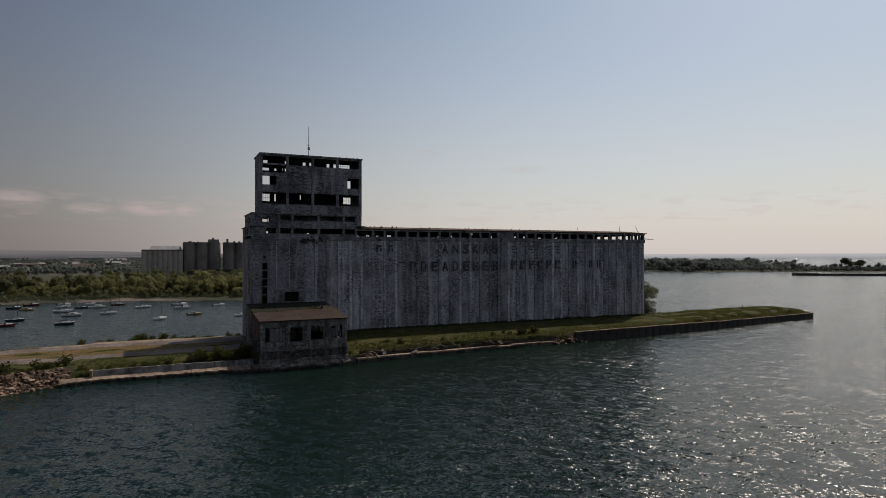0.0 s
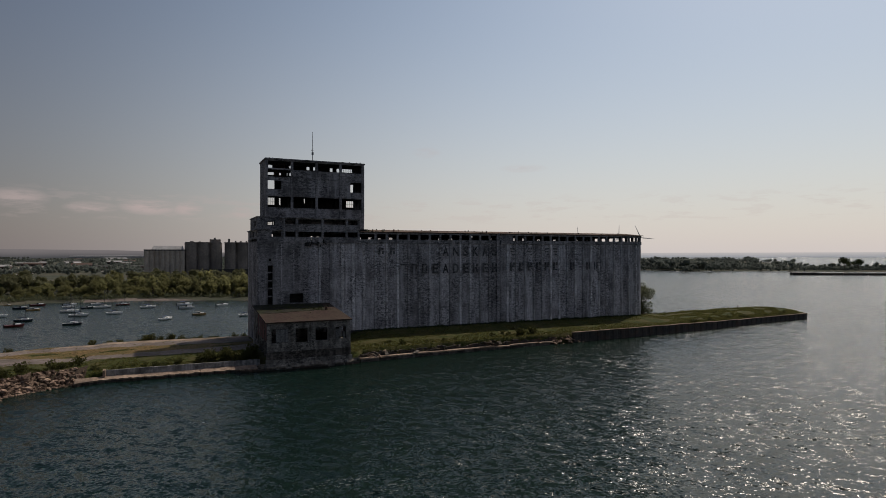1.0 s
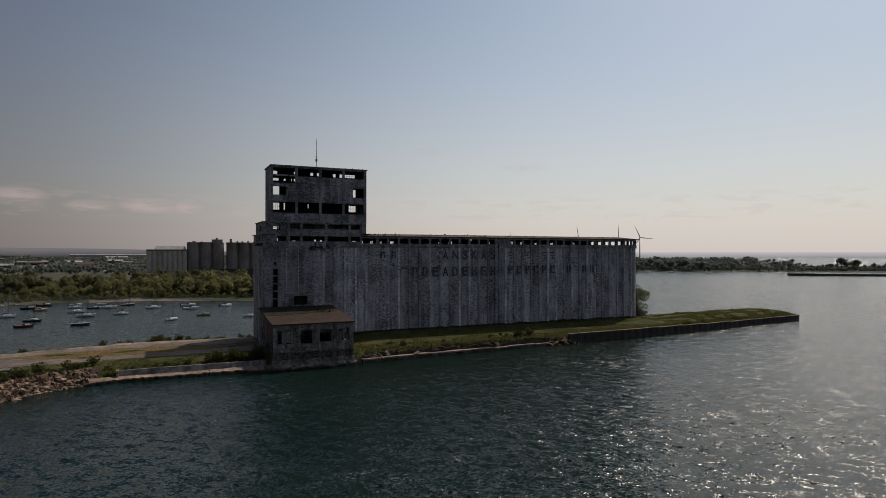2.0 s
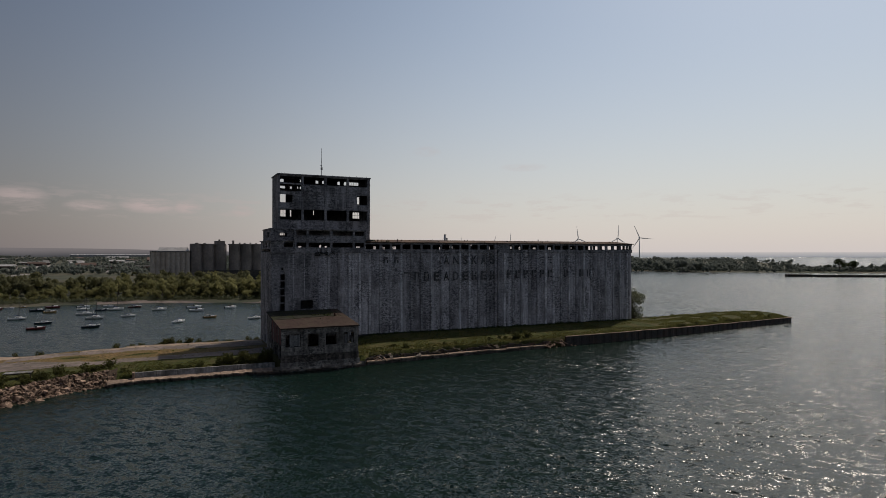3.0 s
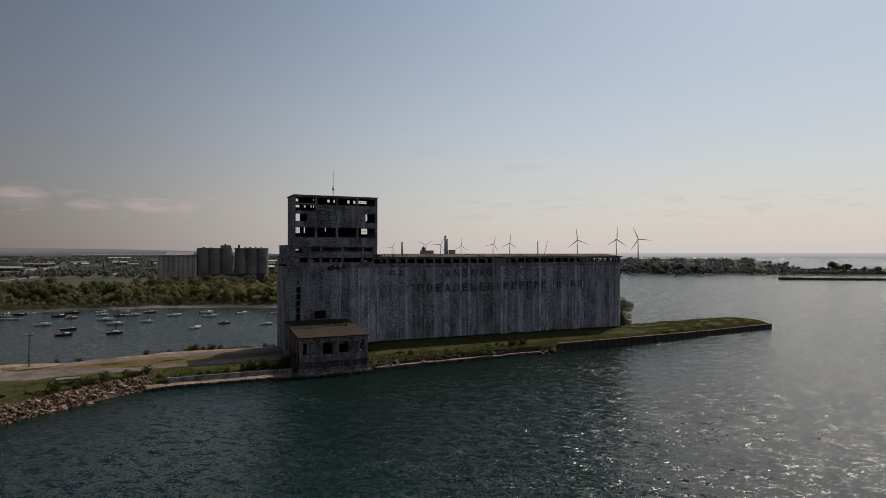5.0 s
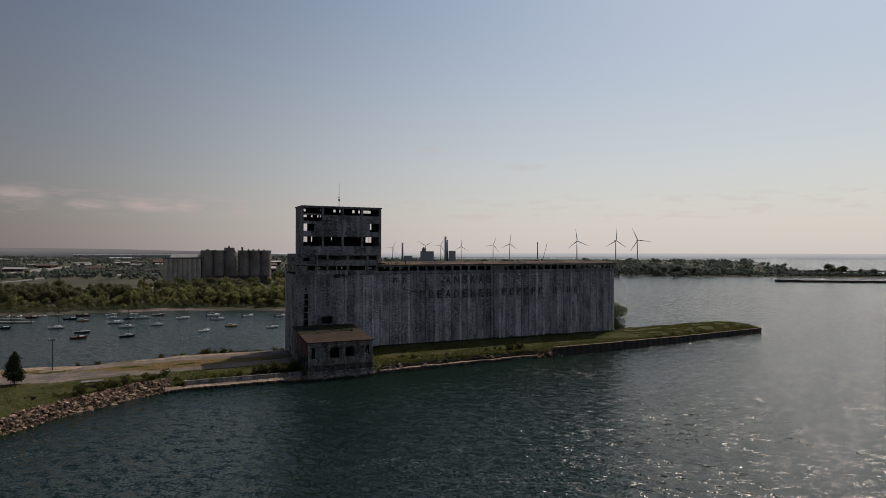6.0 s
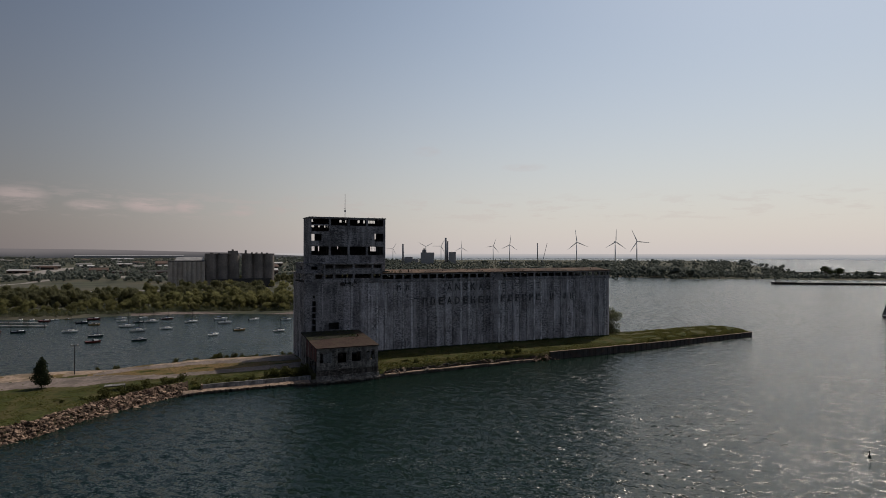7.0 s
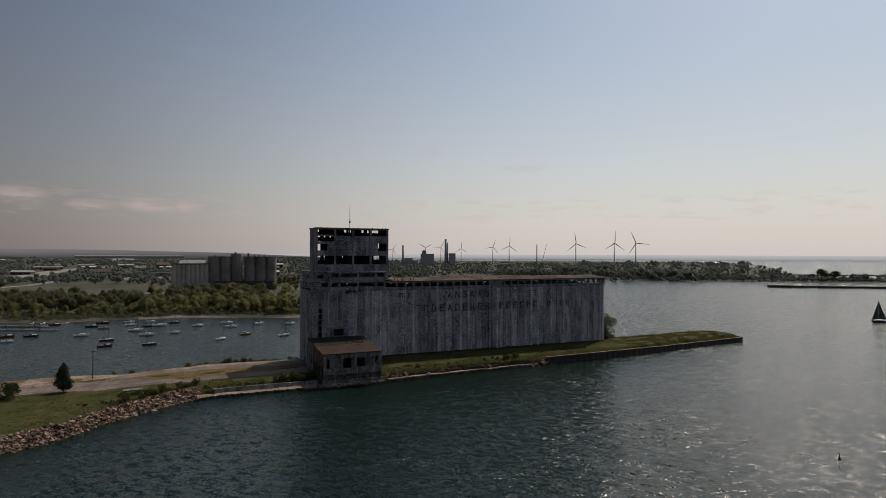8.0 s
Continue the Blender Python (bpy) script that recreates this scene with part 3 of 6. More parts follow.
for k in range(7):
    a = -30.2 + 4.5 * k
    g = Geo()
    top = [2.32 + rnd.uniform(-0.1, 0.06) for i in range(5)]
    y0 = -20.4 + rnd.uniform(-0.04, 0.04)
    g.prism([(a + 4.44 * i / 4, y0) for i in range(5)] + [(a + 4.44 * i / 4, -19.95) for i in range(4, -1, -1)], 0.7, 2.3)
    g.v = [(x, y, z if z < 2 else top[min(4, max(0, round((x - a) / 1.11)))]) for x, y, z in g.v]
    part("wall", g, M_QUAYW, quay, "whitewashed concrete wall, stained")
g = Geo()
g.prism([(-30.75, -21.3), (-30.25, -21.3), (-30.25, -19.8), (-30.75, -19.8)], 0.6, 2.42)
part("end_post", g, M_QUAY, quay)
# east of the pier house: ledge of separate slabs in front of a dark retaining face
ledge_mesh = []
for k in range(4):
    rnd = random.Random(k)
    g = Geo()
    L = 4.9
    g.prism([(0, -0.9 + rnd.uniform(-.12, .12)), (L * 0.5, -0.95), (L, -0.9 + rnd.uniform(-.12, .12)), (L, 0.9), (0, 0.9)], -0.32, rnd.uniform(-0.04, 0.04))
    ledge_mesh.append(g.mesh("slab", M_QUAY))
base_mesh = Geo().prism([(0, -0.75), (4.9, -0.75), (4.9, 0.9), (0, 0.9)], -2.4, -0.33).mesh("slab_base", M_FOOT)
east = thing("quay_ledge", (55, -19, 0), "cracked low concrete ledge along the water", "quay", kind="structure")
rnd = random.Random(3)
for k in range(12):
    x = 25.0 + 5.0 * k
    y = along([(25, -21.6), (60, -18.9), (86, -17.6)], x)
    tilt, z, lean = rnd.uniform(2.5, 5.0), rnd.uniform(0.85, 1.1), rnd.uniform(-2.0, 2.0)
    piece("slab", ledge_mesh[k % 4], east, (x, y, z), rz=tilt, rx=lean)
    piece("slab_base", base_mesh, east, (x, y, z), rz=tilt, rx=lean)
g = Geo()
for k in range(78):
    x = 24.3 + 0.8 * k
    y = along([(24, -20.0), (60, -18.0), (88, -16.9)], x)
    g.prism([(x, y - 0.1 - 0.45 * rnd.random()), (x + 0.78, y - 0.1 - 0.45 * rnd.random()), (x + 0.78, y + 0.6), (x, y + 0.6)], -1.5, 1.5 + 0.75 * noise.noise((x * 0.3, 0, 4)) + 0.5 * rnd.random())
part("retaining_face", g, M_PILE, east, "dark decayed timber and concrete face")
# steel sheet piling out to the tip
piling = thing("sheet_pile_wall", (155, -13, 0), "dark tarred sheet-pile wall round the pier's tip", "quay", kind="structure")
PILE = [(93.0, -17.3), (115, -16.6), (131, -15.2), (144, -13.9), (157, -12.6), (172, -10.4), (188, -8.2), (204, -6.5), (220.0, -4.9), (220.2, 8), (216.6, 19.6), (205, 19.0), (186, 18.5), (160, 18.2), (139, 25.6)]
pan = Geo()
pan.prism([(0, 0), (0.35, -0.16), (1.55, -0.16), (1.9, 0), (2.9, 0), (2.9, 0.5), (0, 0.5)], -1.6, 0)
pan = pan.mesh("pile_panel", M_PILE)
cap = Geo()
for (ax, ay), (bx, by) in zip(PILE, PILE[1:]):
    run, turn = math.hypot(bx - ax, by - ay), math.degrees(math.atan2(by - ay, bx - ax))
    n = max(1, round(run / 3.0))
    for k in range(n):
        x, y = ax + (bx - ax) * k / n, ay + (by - ay) * k / n
        piece("pile_panel", pan, piling, (x, y, 2.95 - TIP_DROP * smooth01((ax + bx - 220) / 180)), rz=turn, size=(run / n / 2.95, 1, 2.9))
    m = Matrix.Translation((ax, ay, 0)) @ pose(0, 0, 0, 0, 0, turn)
    zc = 2.9 - TIP_DROP * smooth01((ax + bx - 220) / 180)
    cap.box(-0.1, -0.38, zc, run + 0.1, 0.35, zc + 0.2, m)
part("capping", cap, M_QUAY, piling, "weathered concrete capping beam")

# the mainland
SHORE = [(-900, 420), (-300, 268), (-137, 239), (-105, 224), (-78, 230), (-53, 228), (-34, 230), (-14, 222), (35, 200), (70, 205), (110, 300), (210, 640), (330, 940), (372, 985), (392, 880), (480, 780),
         (661, 630), (728, 500), (817, 442), (882, 381), (960, 337), (1500, 60), (2100, -260)]
LAND = SHORE + [(2160, -225), (1560, 105), (1120, 380), (985, 470), (1060, 540), (1150, 612), (1300, 760), (1700, 1150), (2350, 1750), (2450, 2100), (1900, 2650), (1000, 3150), (700, 3600), (600, 4700), (-4700, 4700), (-4700, 420)]


def cut_ears(poly):
    """Triangles of a simple outline that runs counter-clockwise."""
    turn = lambda a, b, c: (b[0] - a[0]) * (c[1] - a[1]) - (b[1] - a[1]) * (c[0] - a[0])
    left, out = list(range(len(poly))), []
    while len(left) > 3:
        for i in range(len(left)):
            a, b, c = left[i - 1], left[i], left[(i + 1) % len(left)]
            A, B, C = poly[a], poly[b], poly[c]
            if turn(A, B, C) <= 0:
                continue
            if any(turn(A, B, poly[j]) >= 0 and turn(B, C, poly[j]) >= 0 and turn(C, A, poly[j]) >= 0 for j in left if j not in (a, b, c)):
                continue
            out.append((a, b, c))
            left.pop(i)
            break
        else:
            break
    return out + [tuple(left)]


def land_sheet():
    g = Geo()
    n = len(LAND)
    g.v = [(x, y, 1.2) for x, y in LAND]
    for i, (x, y) in enumerate(LAND):
        (ax, ay), (bx, by) = LAND[i - 1], LAND[(i + 1) % n]
        d = Vector((by - ay, -(bx - ax))).normalized()
        g.v.append((x + 6 * d.x, y + 6 * d.y, -0.6))
    g.f = cut_ears(LAND) + [(i, n + i, n + (i + 1) % n, (i + 1) % n) for i in range(n)]
    return g.mesh("mainland", M_LAND)


tagged(new("mainland", land_sheet()), "scrubby green mainland across the harbour", "land", kind="structure")


def ribbon(points, width, z, fall=0.0):
    g = Geo()
    for i, p in enumerate(points):
        a, b = Vector(points[max(0, i - 1)]), Vector(points[min(len(points) - 1, i + 1)])
        d = (b - a).normalized()
        g.v += [(p[0] - d.y * width / 2, p[1] + d.x * width / 2, z), (p[0] + d.y * width / 2, p[1] - d.x * width / 2, z - fall)]
    for i in range(len(points) - 1):
        g.f.append((2 * i, 2 * i + 1, 2 * i + 3, 2 * i + 2))
    return g


solid("beach", ribbon([(-60, 226), (-53, 225.5), (-34, 227.5), (-14, 219.5), (12, 208.5), (35, 197.5), (66, 202)], 5.0, 1.2, 1.3), M_ROAD, "narrow pale beach under the trees", "beach")
solid("shore_road", ribbon([(-330, 400), (-182, 452), (-150, 476), (-110, 488), (-60, 482), (-20, 478), (40, 470)], 12, 1.27), M_PAVE, "pale road behind the shore trees", "road")
solid("highway", ribbon([(-420, 640), (-300, 860), (-262, 1050), (-262, 1300), (-250, 1500), (-205, 1750), (-120, 1950)], 46, 1.26), M_PAVE, "wide pale highway curving inland", "road")
solid("side_road", ribbon([(-330, 560), (-230, 640), (-200, 700), (-180, 880), (-120, 1000), (-60, 1080)], 14, 1.30), M_PAVE, "pale side road across the scrub", "road")
solid("works_yard", ribbon([(-120, 880), (-60, 900), (60, 905), (120, 880)], 90, 1.24), M_PAVE, "bare pale yard before the works", "yard")

# far distance: upright glowing strips for hills over the land, and the open lake
def far_strip(az0, az1, r, tops):
    g = Geo()
    n = 60
    for i in range(n + 1):
        a = radians(az0 + (az1 - az0) * i / n)
        x, y = r * math.sin(a), r * math.cos(a)
        g.v += [(x, y, -5), (x, y, along(tops, math.degrees(a)))]
    for i in range(n):
        g.f.append((2 * i, 2 * i + 2, 2 * i + 3, 2 * i + 1))
    return g


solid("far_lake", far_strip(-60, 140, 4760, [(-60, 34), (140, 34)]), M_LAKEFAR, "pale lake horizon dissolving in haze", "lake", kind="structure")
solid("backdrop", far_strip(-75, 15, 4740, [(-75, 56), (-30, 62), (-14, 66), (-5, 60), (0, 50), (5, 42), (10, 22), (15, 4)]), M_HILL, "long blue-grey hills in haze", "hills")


# ---- the grain elevator ----
ELEV = thing("grain_elevator", (70, 10, 3), "derelict streaked concrete grain elevator with open headhouse", "grain elevator")
X0, X1, YB = 3.4, 136.8, 19.5
Z_BIN, Z_SILL, Z_OPEN, Z_EAVE = 30.2, 31.0, 32.55, 33.25


def bay_mesh(width, bulge=0.25, z0=1.0, z1=Z_BIN):
    """One storage bin's outer wall: a shallow bow between two seams."""
    n = 8
    prof = [(width * i / n, 0.28 - bulge * math.sin(math.pi * i / n) ** 0.8) for i in range(n + 1)]
    g = Geo()
    g.prism(prof + [(width, 0.85), (0, 0.85)], z0, z1)
    return g.mesh("bin_wall", M_CONC)


# left end: flat wall with the stair slit and a doorway
g = Geo()
slits = [(6.1, a, 7.4, b) for a, b in ((13.2, 15.3), (15.6, 17.4), (17.75, 19.5), (19.8, 21.7), (22.0, 23.75))] + [(6.35, 24.9, 7.0, 25.6)]
g.wall(X0, 16.9, 1.0, Z_BIN, 0.0, 0.8, slits + [(11.85, 13.55, 15.55, 16.05)])
part("front_wall", g, M_CONC2, ELEV, "streaked flat concrete wall with stair slit")
for a, b, z0, z1 in ((9.6, 9.85, 1, Z_BIN), (12.9, 13.1, 16.3, Z_BIN)):
    g = Geo()
    g.box(a, -0.07, z0, b, 0.0, z1)
    part("rib", g, M_CONC, ELEV)
widths = {"a": 3.42, "b": 3.33, "c": 3.2}
bays = {k: bay_mesh(w) for k, w in widths.items()}
x = 16.9
SEAMS = [X0, 6.6, 9.9, 13.3, 16.9]
for k in range(5):
    piece("bin_wall", bays["c"], ELEV, (x, 0, 0))
    x += 3.2
    SEAMS.append(x)
while x < 77.2:
    piece("bin_wall", bays["a"], ELEV, (x, 0, 0), size=(44.6 / 13 / 3.42, 1, 1))
    x += 44.6 / 13
    SEAMS.append(x)
XJ = x                                   # joint between the two blocks, about 77.5
g = Geo()
g.box(XJ - 1.0, -0.32, 1.0, XJ, 0.3, Z_EAVE - 0.1)
part("end_pilaster", g, M_CONC, ELEV, "pale concrete edge strip at the joint")
# filler coloured dark for the shade inside the joint
g = Geo()
g.box(XJ, 0.9, 1.0, XJ + 0.55, 1.4, Z_EAVE)
part("joint_gap", g, M_DARK, ELEV)
x = XJ + 0.55
piece("bin_wall", bays["b"], ELEV, (x, 0.05, 0), size=((80.65 - x) / 3.33, 0.7, 1))
x = 80.65
SEAMS2 = [XJ + 0.55, x]
for k in range(16):
    piece("bin_wall", bays["b"], ELEV, (x, 0.05, 0))
    x += 3.33
    SEAMS2.append(x)
rib = Geo()
rib.prism([(-0.48, 0.3), (-0.3, -0.1), (0.3, -0.1), (0.48, 0.3)], 4.9, Z_BIN - 0.3)
rib = rib.mesh("seam_rib", M_RIB)
for s in SEAMS[5:-1] + SEAMS2[1:]:
    piece("seam_rib", rib, ELEV, (s, 0, 0))
# rounded east end
arc = [(x, 0.15)] + [(x + (X1 - x) * math.sin(a), 0.15 + 1.0 * (1 - math.cos(a))) for a in np.linspace(0.25, math.pi / 2, 7)]
g = Geo()
g.prism(arc + [(X1, YB - 1), (X1 - 0.7, YB - 1), (X1 - 0.7, 3.2), (x, 1.0)], 1.0, Z_BIN)
part("end_wall", g, M_CONC, ELEV, "rounded concrete end wall")
g = Geo()
g.wall(0.8, YB - 0.8, 1.0, Z_BIN, X0, X0 + 0.7, [(3.5, 3.2, 6.0, 5.6), (9, 3.2, 11.5, 5.6)], axis="y")
part("west_wall", g, M_CONC2, ELEV, "stained concrete end wall")
g = Geo()
g.wall(X0, X1, 1.0, Z_BIN, YB - 0.8, YB, [])
part("back_wall", g, M_CONC, ELEV)
g = Geo()
g.box(X0 + 0.3, 0.82, Z_BIN - 0.3, X1 - 0.3, YB - 0.3, Z_BIN + 0.1)
part("bin_deck", g, M_DARK, ELEV)
# near-black backing paints the unlit inside behind the stair slits
g = Geo()
g.wall(X0 + 1.2, 30.0, 1.0, Z_BIN - 0.5, 3.2, 3.5, [])
part("inner_wall", g, M_DARK, ELEV)
# base course
g = Geo()
g.box(16.9, -0.28, 0.8, XJ + 0.05, 0.3, 5.15)
part("plinth", g, M_DARK, ELEV, "dark concrete base course")
g = Geo()
g.box(XJ + 0.6, -0.22, 0.8, X1 - 1.5, 0.3, 5.0)
part("plinth", g, M_DARK, ELEV, "dark concrete base course")
# band under the gallery, broken over the pier house
for a, b in ((X0, 17.6), (18.0, 20.9), (21.2, XJ), (XJ + 0.55, X1 - 0.6)):
    g = Geo()
    g.box(a, -0.2, Z_BIN - 0.35, b, 0.9, Z_SILL)
    part("sill_beam", g, M_CONC2, ELEV)
g = Geo()
g.box(X0, YB - 0.6, Z_BIN - 0.35, X1 - 0.6, YB + 0.1, Z_SILL)
part("sill_beam", g, M_CONC2, ELEV)
rnd = random.Random(12)
for k in range(26):
    g = Geo()
    cx, cz, r = rnd.uniform(16.3, 21.9), rnd.uniform(28.9, 30.1), rnd.uniform(0.12, 0.5)
    m = Matrix.Translation((cx, -0.22 + rnd.uniform(-.1, .1), cz)) @ pose(0, 0, 0, rnd.uniform(0, 90), rnd.uniform(0, 90), 0)
    g.box(-r, -0.12, -r * 0.5, r, 0.12, r * 0.5, m)
    part("spalled_chunk", g, M_DARK, ELEV)

# gallery along the top: posts, lintel, parapets and low-pitched roof
post = Geo()
post.box(-0.32, -0.12, Z_SILL, 0.32, 0.45, Z_OPEN)
post = post.mesh("gallery_post", M_CONC2)
for s in [s for s in SEAMS if s > 33] + SEAMS2:
    piece("gallery_post", post, ELEV, (s, 0, 0))
    piece("gallery_post", post, ELEV, (s, YB - 0.4, 0))
piece("gallery_post", post, ELEV, (X1 - 0.9, 0.25, 0))
for a, b in ((31.6, XJ), (XJ + 0.55, X1 - 0.6)):
    for y0, y1 in ((-0.16, 0.5), (YB - 0.6, YB)):
        g = Geo()
        g.box(a, y0, Z_OPEN, b, y1, Z_EAVE)
        part("lintel", g, M_CONC2, ELEV)
# some openings are walled up, others half boarded
rnd = random.Random(5)
allseams = [s for s in SEAMS if s > 32] + SEAMS2
g = Geo()
g.box(XJ + 0.5, 0.0, Z_SILL, 82.5, 0.35, Z_OPEN)
part("walled_bay", g, M_CONC2, ELEV)
for a, b in zip(allseams, allseams[1:]):
    if b - a < 2.5 or a > 128:
        continue
    g = Geo()
    wide = b - a - 0.64
    lo, hi = a + 0.32, b - 0.32
    shut = rnd.random()
    holes = []
    if shut > 0.35:
        k0 = rnd.uniform(0.05, 0.5) * wide
        k1 = k0 + rnd.uniform(0.2, 0.5) * wide
        holes.append((lo + k0, Z_SILL + rnd.uniform(0.05, 0.35), lo + k1, Z_OPEN - rnd.uniform(0.25, 0.6)))
    # infill carries the gallery's inner shade in its dark colour
    g.wall(lo, hi, Z_SILL, Z_OPEN, YB - 0.35, YB - 0.15, holes)
    infill = part("gallery_infill", g, M_DARK, ELEV)
    if holes:
        h = holes[0]
        for k in range(1, 4):
            u = h[0] + (h[2] - h[0]) * k / 4
            part("window_bar", Geo().box(u - 0.05, YB - 0.3, h[1], u + 0.05, YB - 0.2, h[3]), M_RUST, infill)
for a, b in ((31.4, XJ + 0.1), (XJ + 0.35, X1 + 0.1)):
    g = Geo()
    g.add([(a, -0.45, Z_EAVE), (b, -0.45, Z_EAVE), (b, YB / 2, Z_EAVE + 0.95), (a, YB / 2, Z_EAVE + 0.95), (b, YB + 0.45, Z_EAVE), (a, YB + 0.45, Z_EAVE),
           (a, -0.45, Z_EAVE - 0.22), (b, -0.45, Z_EAVE - 0.22), (b, YB + 0.45, Z_EAVE - 0.22), (a, YB + 0.45, Z_EAVE - 0.22)],
          [(0, 1, 2, 3), (3, 2, 4, 5), (6, 7, 1, 0), (8, 9, 5, 4), (7, 8, 4, 2, 1), (9, 6, 0, 3, 5), (9, 8, 7, 6)])
    part("gallery_roof", g, M_GROOF, ELEV, "low rust-brown gravelled roof, patchy")
rnd = random.Random(8)
for k in range(26):                       # stub vents and rubble along the roof's edge
    u, y = rnd.uniform(34, 134), rnd.uniform(0.0, 7)
    z = Z_EAVE + 0.95 * y / (YB / 2)
    g = Geo()
    r = rnd.uniform(0.1, 0.22)
    g.tube([(u, y, z - 0.1), (u, y, z + rnd.uniform(0.25, 0.6))], [r, r * 0.9], 6)
    part("roof_vent", g, M_RUST, ELEV)
# east end of the gallery, open
g = Geo()
g.wall(0.5, YB - 0.5, Z_SILL, Z_EAVE, X1 - 0.9, X1 - 0.5, [(1.5 + 3.3 * k, Z_SILL + 0.2, 3.9 + 3.3 * k, Z_OPEN) for k in range(5)], axis="y")
part("gallery_end_wall", g, M_CONC2, ELEV)

# low west wing of the gallery
g = Geo()
g.wall(X0, 9.9, Z_SILL, 33.3, 0.0, 0.4, [(7.1, 31.5, 9.7, 32.95)])
part("west_wing_wall", g, M_CONC2, ELEV)
g = Geo()
g.wall(0.4, YB, Z_SILL, 33.3, X0, X0 + 0.4, [(1.2, 31.5, 3.6, 32.9), (6.5, 31.5, 9.2, 32.9), (12, 31.5, 15, 32.9)], axis="y")
part("west_wing_wall", g, M_CONC2, ELEV)
g = Geo()
g.wall(X0 + 0.4, 33.0, Z_SILL, 33.6, YB - 0.4, YB, [(4.5, 31.4, 7, 32.8), (8.2, 31.4, 10.5, 32.8), (15, 31.5, 16, 32.0), (21.8, 31.3, 22.4, 32.4), (23.6, 31.3, 24.3, 32.2)])
part("west_wing_wall", g, M_CONC2, ELEV)
g = Geo()
g.box(X0 - 0.35, -0.35, 33.3, 10.0, YB + 0.2, 33.55)
part("west_wing_roof", g, M_CONC2, ELEV)
# box on the west wing
g = Geo()
g.wall(3.75, 10.2, 33.55, 36.85, 2.2, 2.5, [(6.2, 34.65, 8.35, 35.75)])
part("bin_house_wall", g, M_CONC2, ELEV)
g = Geo()
g.wall(3.75, 10.2, 33.55, 36.85, YB - 2.5, YB - 2.2, [(7.6, 34.6, 10.0, 36.3)])
part("bin_house_wall", g, M_CONC2, ELEV)
g = Geo()
g.wall(2.5, YB - 2.5, 33.55, 36.85, 3.75, 4.05, [(6, 34.5, 8.5, 36)], axis="y")
part("bin_house_wall", g, M_CONC2, ELEV)
g = Geo()
g.box(3.55, 2.0, 36.85, 10.3, YB - 2.0, 37.1)
part("bin_house_roof", g, M_CONC2, ELEV)

# front block under the headhouse: two rows of openings
BAYS = [(10.66, 13.46), (14.2, 20.5), (21.3, 27.45), (28.2, 31.05)]
g = Geo()
g.wall(9.9, 31.6, Z_SILL, 36.6, 0.0, 0.4, [(a, z0, b, z1) for a, b in BAYS for z0, z1 in ((31.5, 32.95), (35.0, 36.35))])
part("distribution_floor_wall", g, M_CONC2, ELEV, "concrete front with two rows of openings")
for a in (10.28, 13.83, 20.9, 27.82, 31.3):
    g = Geo()
    g.box(a - 0.3, -0.14, Z_SILL, a + 0.3, 0.0, 36.6)
    part("pier", g, M_CONC2, ELEV)
g = Geo()
g.box(9.6, -0.4, 36.6, 31.9, 5.2, 36.9)
part("distribution_floor_roof", g, M_CONC2, ELEV)
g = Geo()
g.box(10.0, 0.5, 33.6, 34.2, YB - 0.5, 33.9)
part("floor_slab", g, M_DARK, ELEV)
g = Geo()
g.wall(0.4, 5.2, Z_SILL, 36.6, 31.2, 31.6, [(1.2, 31.5, 4.4, 32.9)], axis="y")
part("side_wall", g, M_CONC2, ELEV)
# dark colour here is the shade behind the distribution floor's openings
g = Geo()
g.wall(10.2, 34.2, 33.6, 36.9, YB - 3.4, YB - 3.1, [(11.9, 34.9, 12.5, 35.4), (15.8, 34.9, 16.3, 35.3), (17.5, 34.9, 18.6, 35.2), (19.6, 34.9, 20.1, 35.3), (25, 34.9, 26.5, 35.3), (29.3, 34.9, 30, 35.4)])
part("rear_wall", g, M_DARK, ELEV)

# headhouse tower
TX0, TX1, TY0, TY1 = 6.25, 34.45, 5.0, 15.6
T_BAYS = [(6.8, 13.1), (13.77, 20.0), (20.76, 27.0), (27.73, 33.65)]
holes = [(6.8, 50.75, 13.1, 52.75), (6.8, 48.25, 13.1, 50.35)] + [(a, 50.45, b, 52.75) for a, b in T_BAYS[1:]]
holes += [(6.8, 44.9, 10.45, 47.3), (30.3, 44.8, 33.65, 47.7)] + [(a, 39.75, b, 42.88) for a, b in T_BAYS]
holes += [(6.8, 34.6, 9.4, 36.4)]
g = Geo()
g.wall(TX0, TX1, 33.3, 53.1, TY0, TY0 + 0.35, holes)
part("headhouse_front", g, M_CONC2, ELEV, "concrete frame with empty window bays")
for a, b in ((6.25, 6.8), (13.1, 13.77), (20.0, 20.76), (27.0, 27.73), (33.65, 34.45)):
    g = Geo()
    g.box(a, TY0 - 0.18, 36.9, b, TY0, 53.0)
    part("pier", g, M_CONC2, ELEV)
for z in (38.0, 39.45, 43.1, 48.0):
    g = Geo()
    g.box(6.8, TY0 - 0.1, z, 33.65, TY0, z + 0.3)
    part("string_course", g, M_CONC2, ELEV)
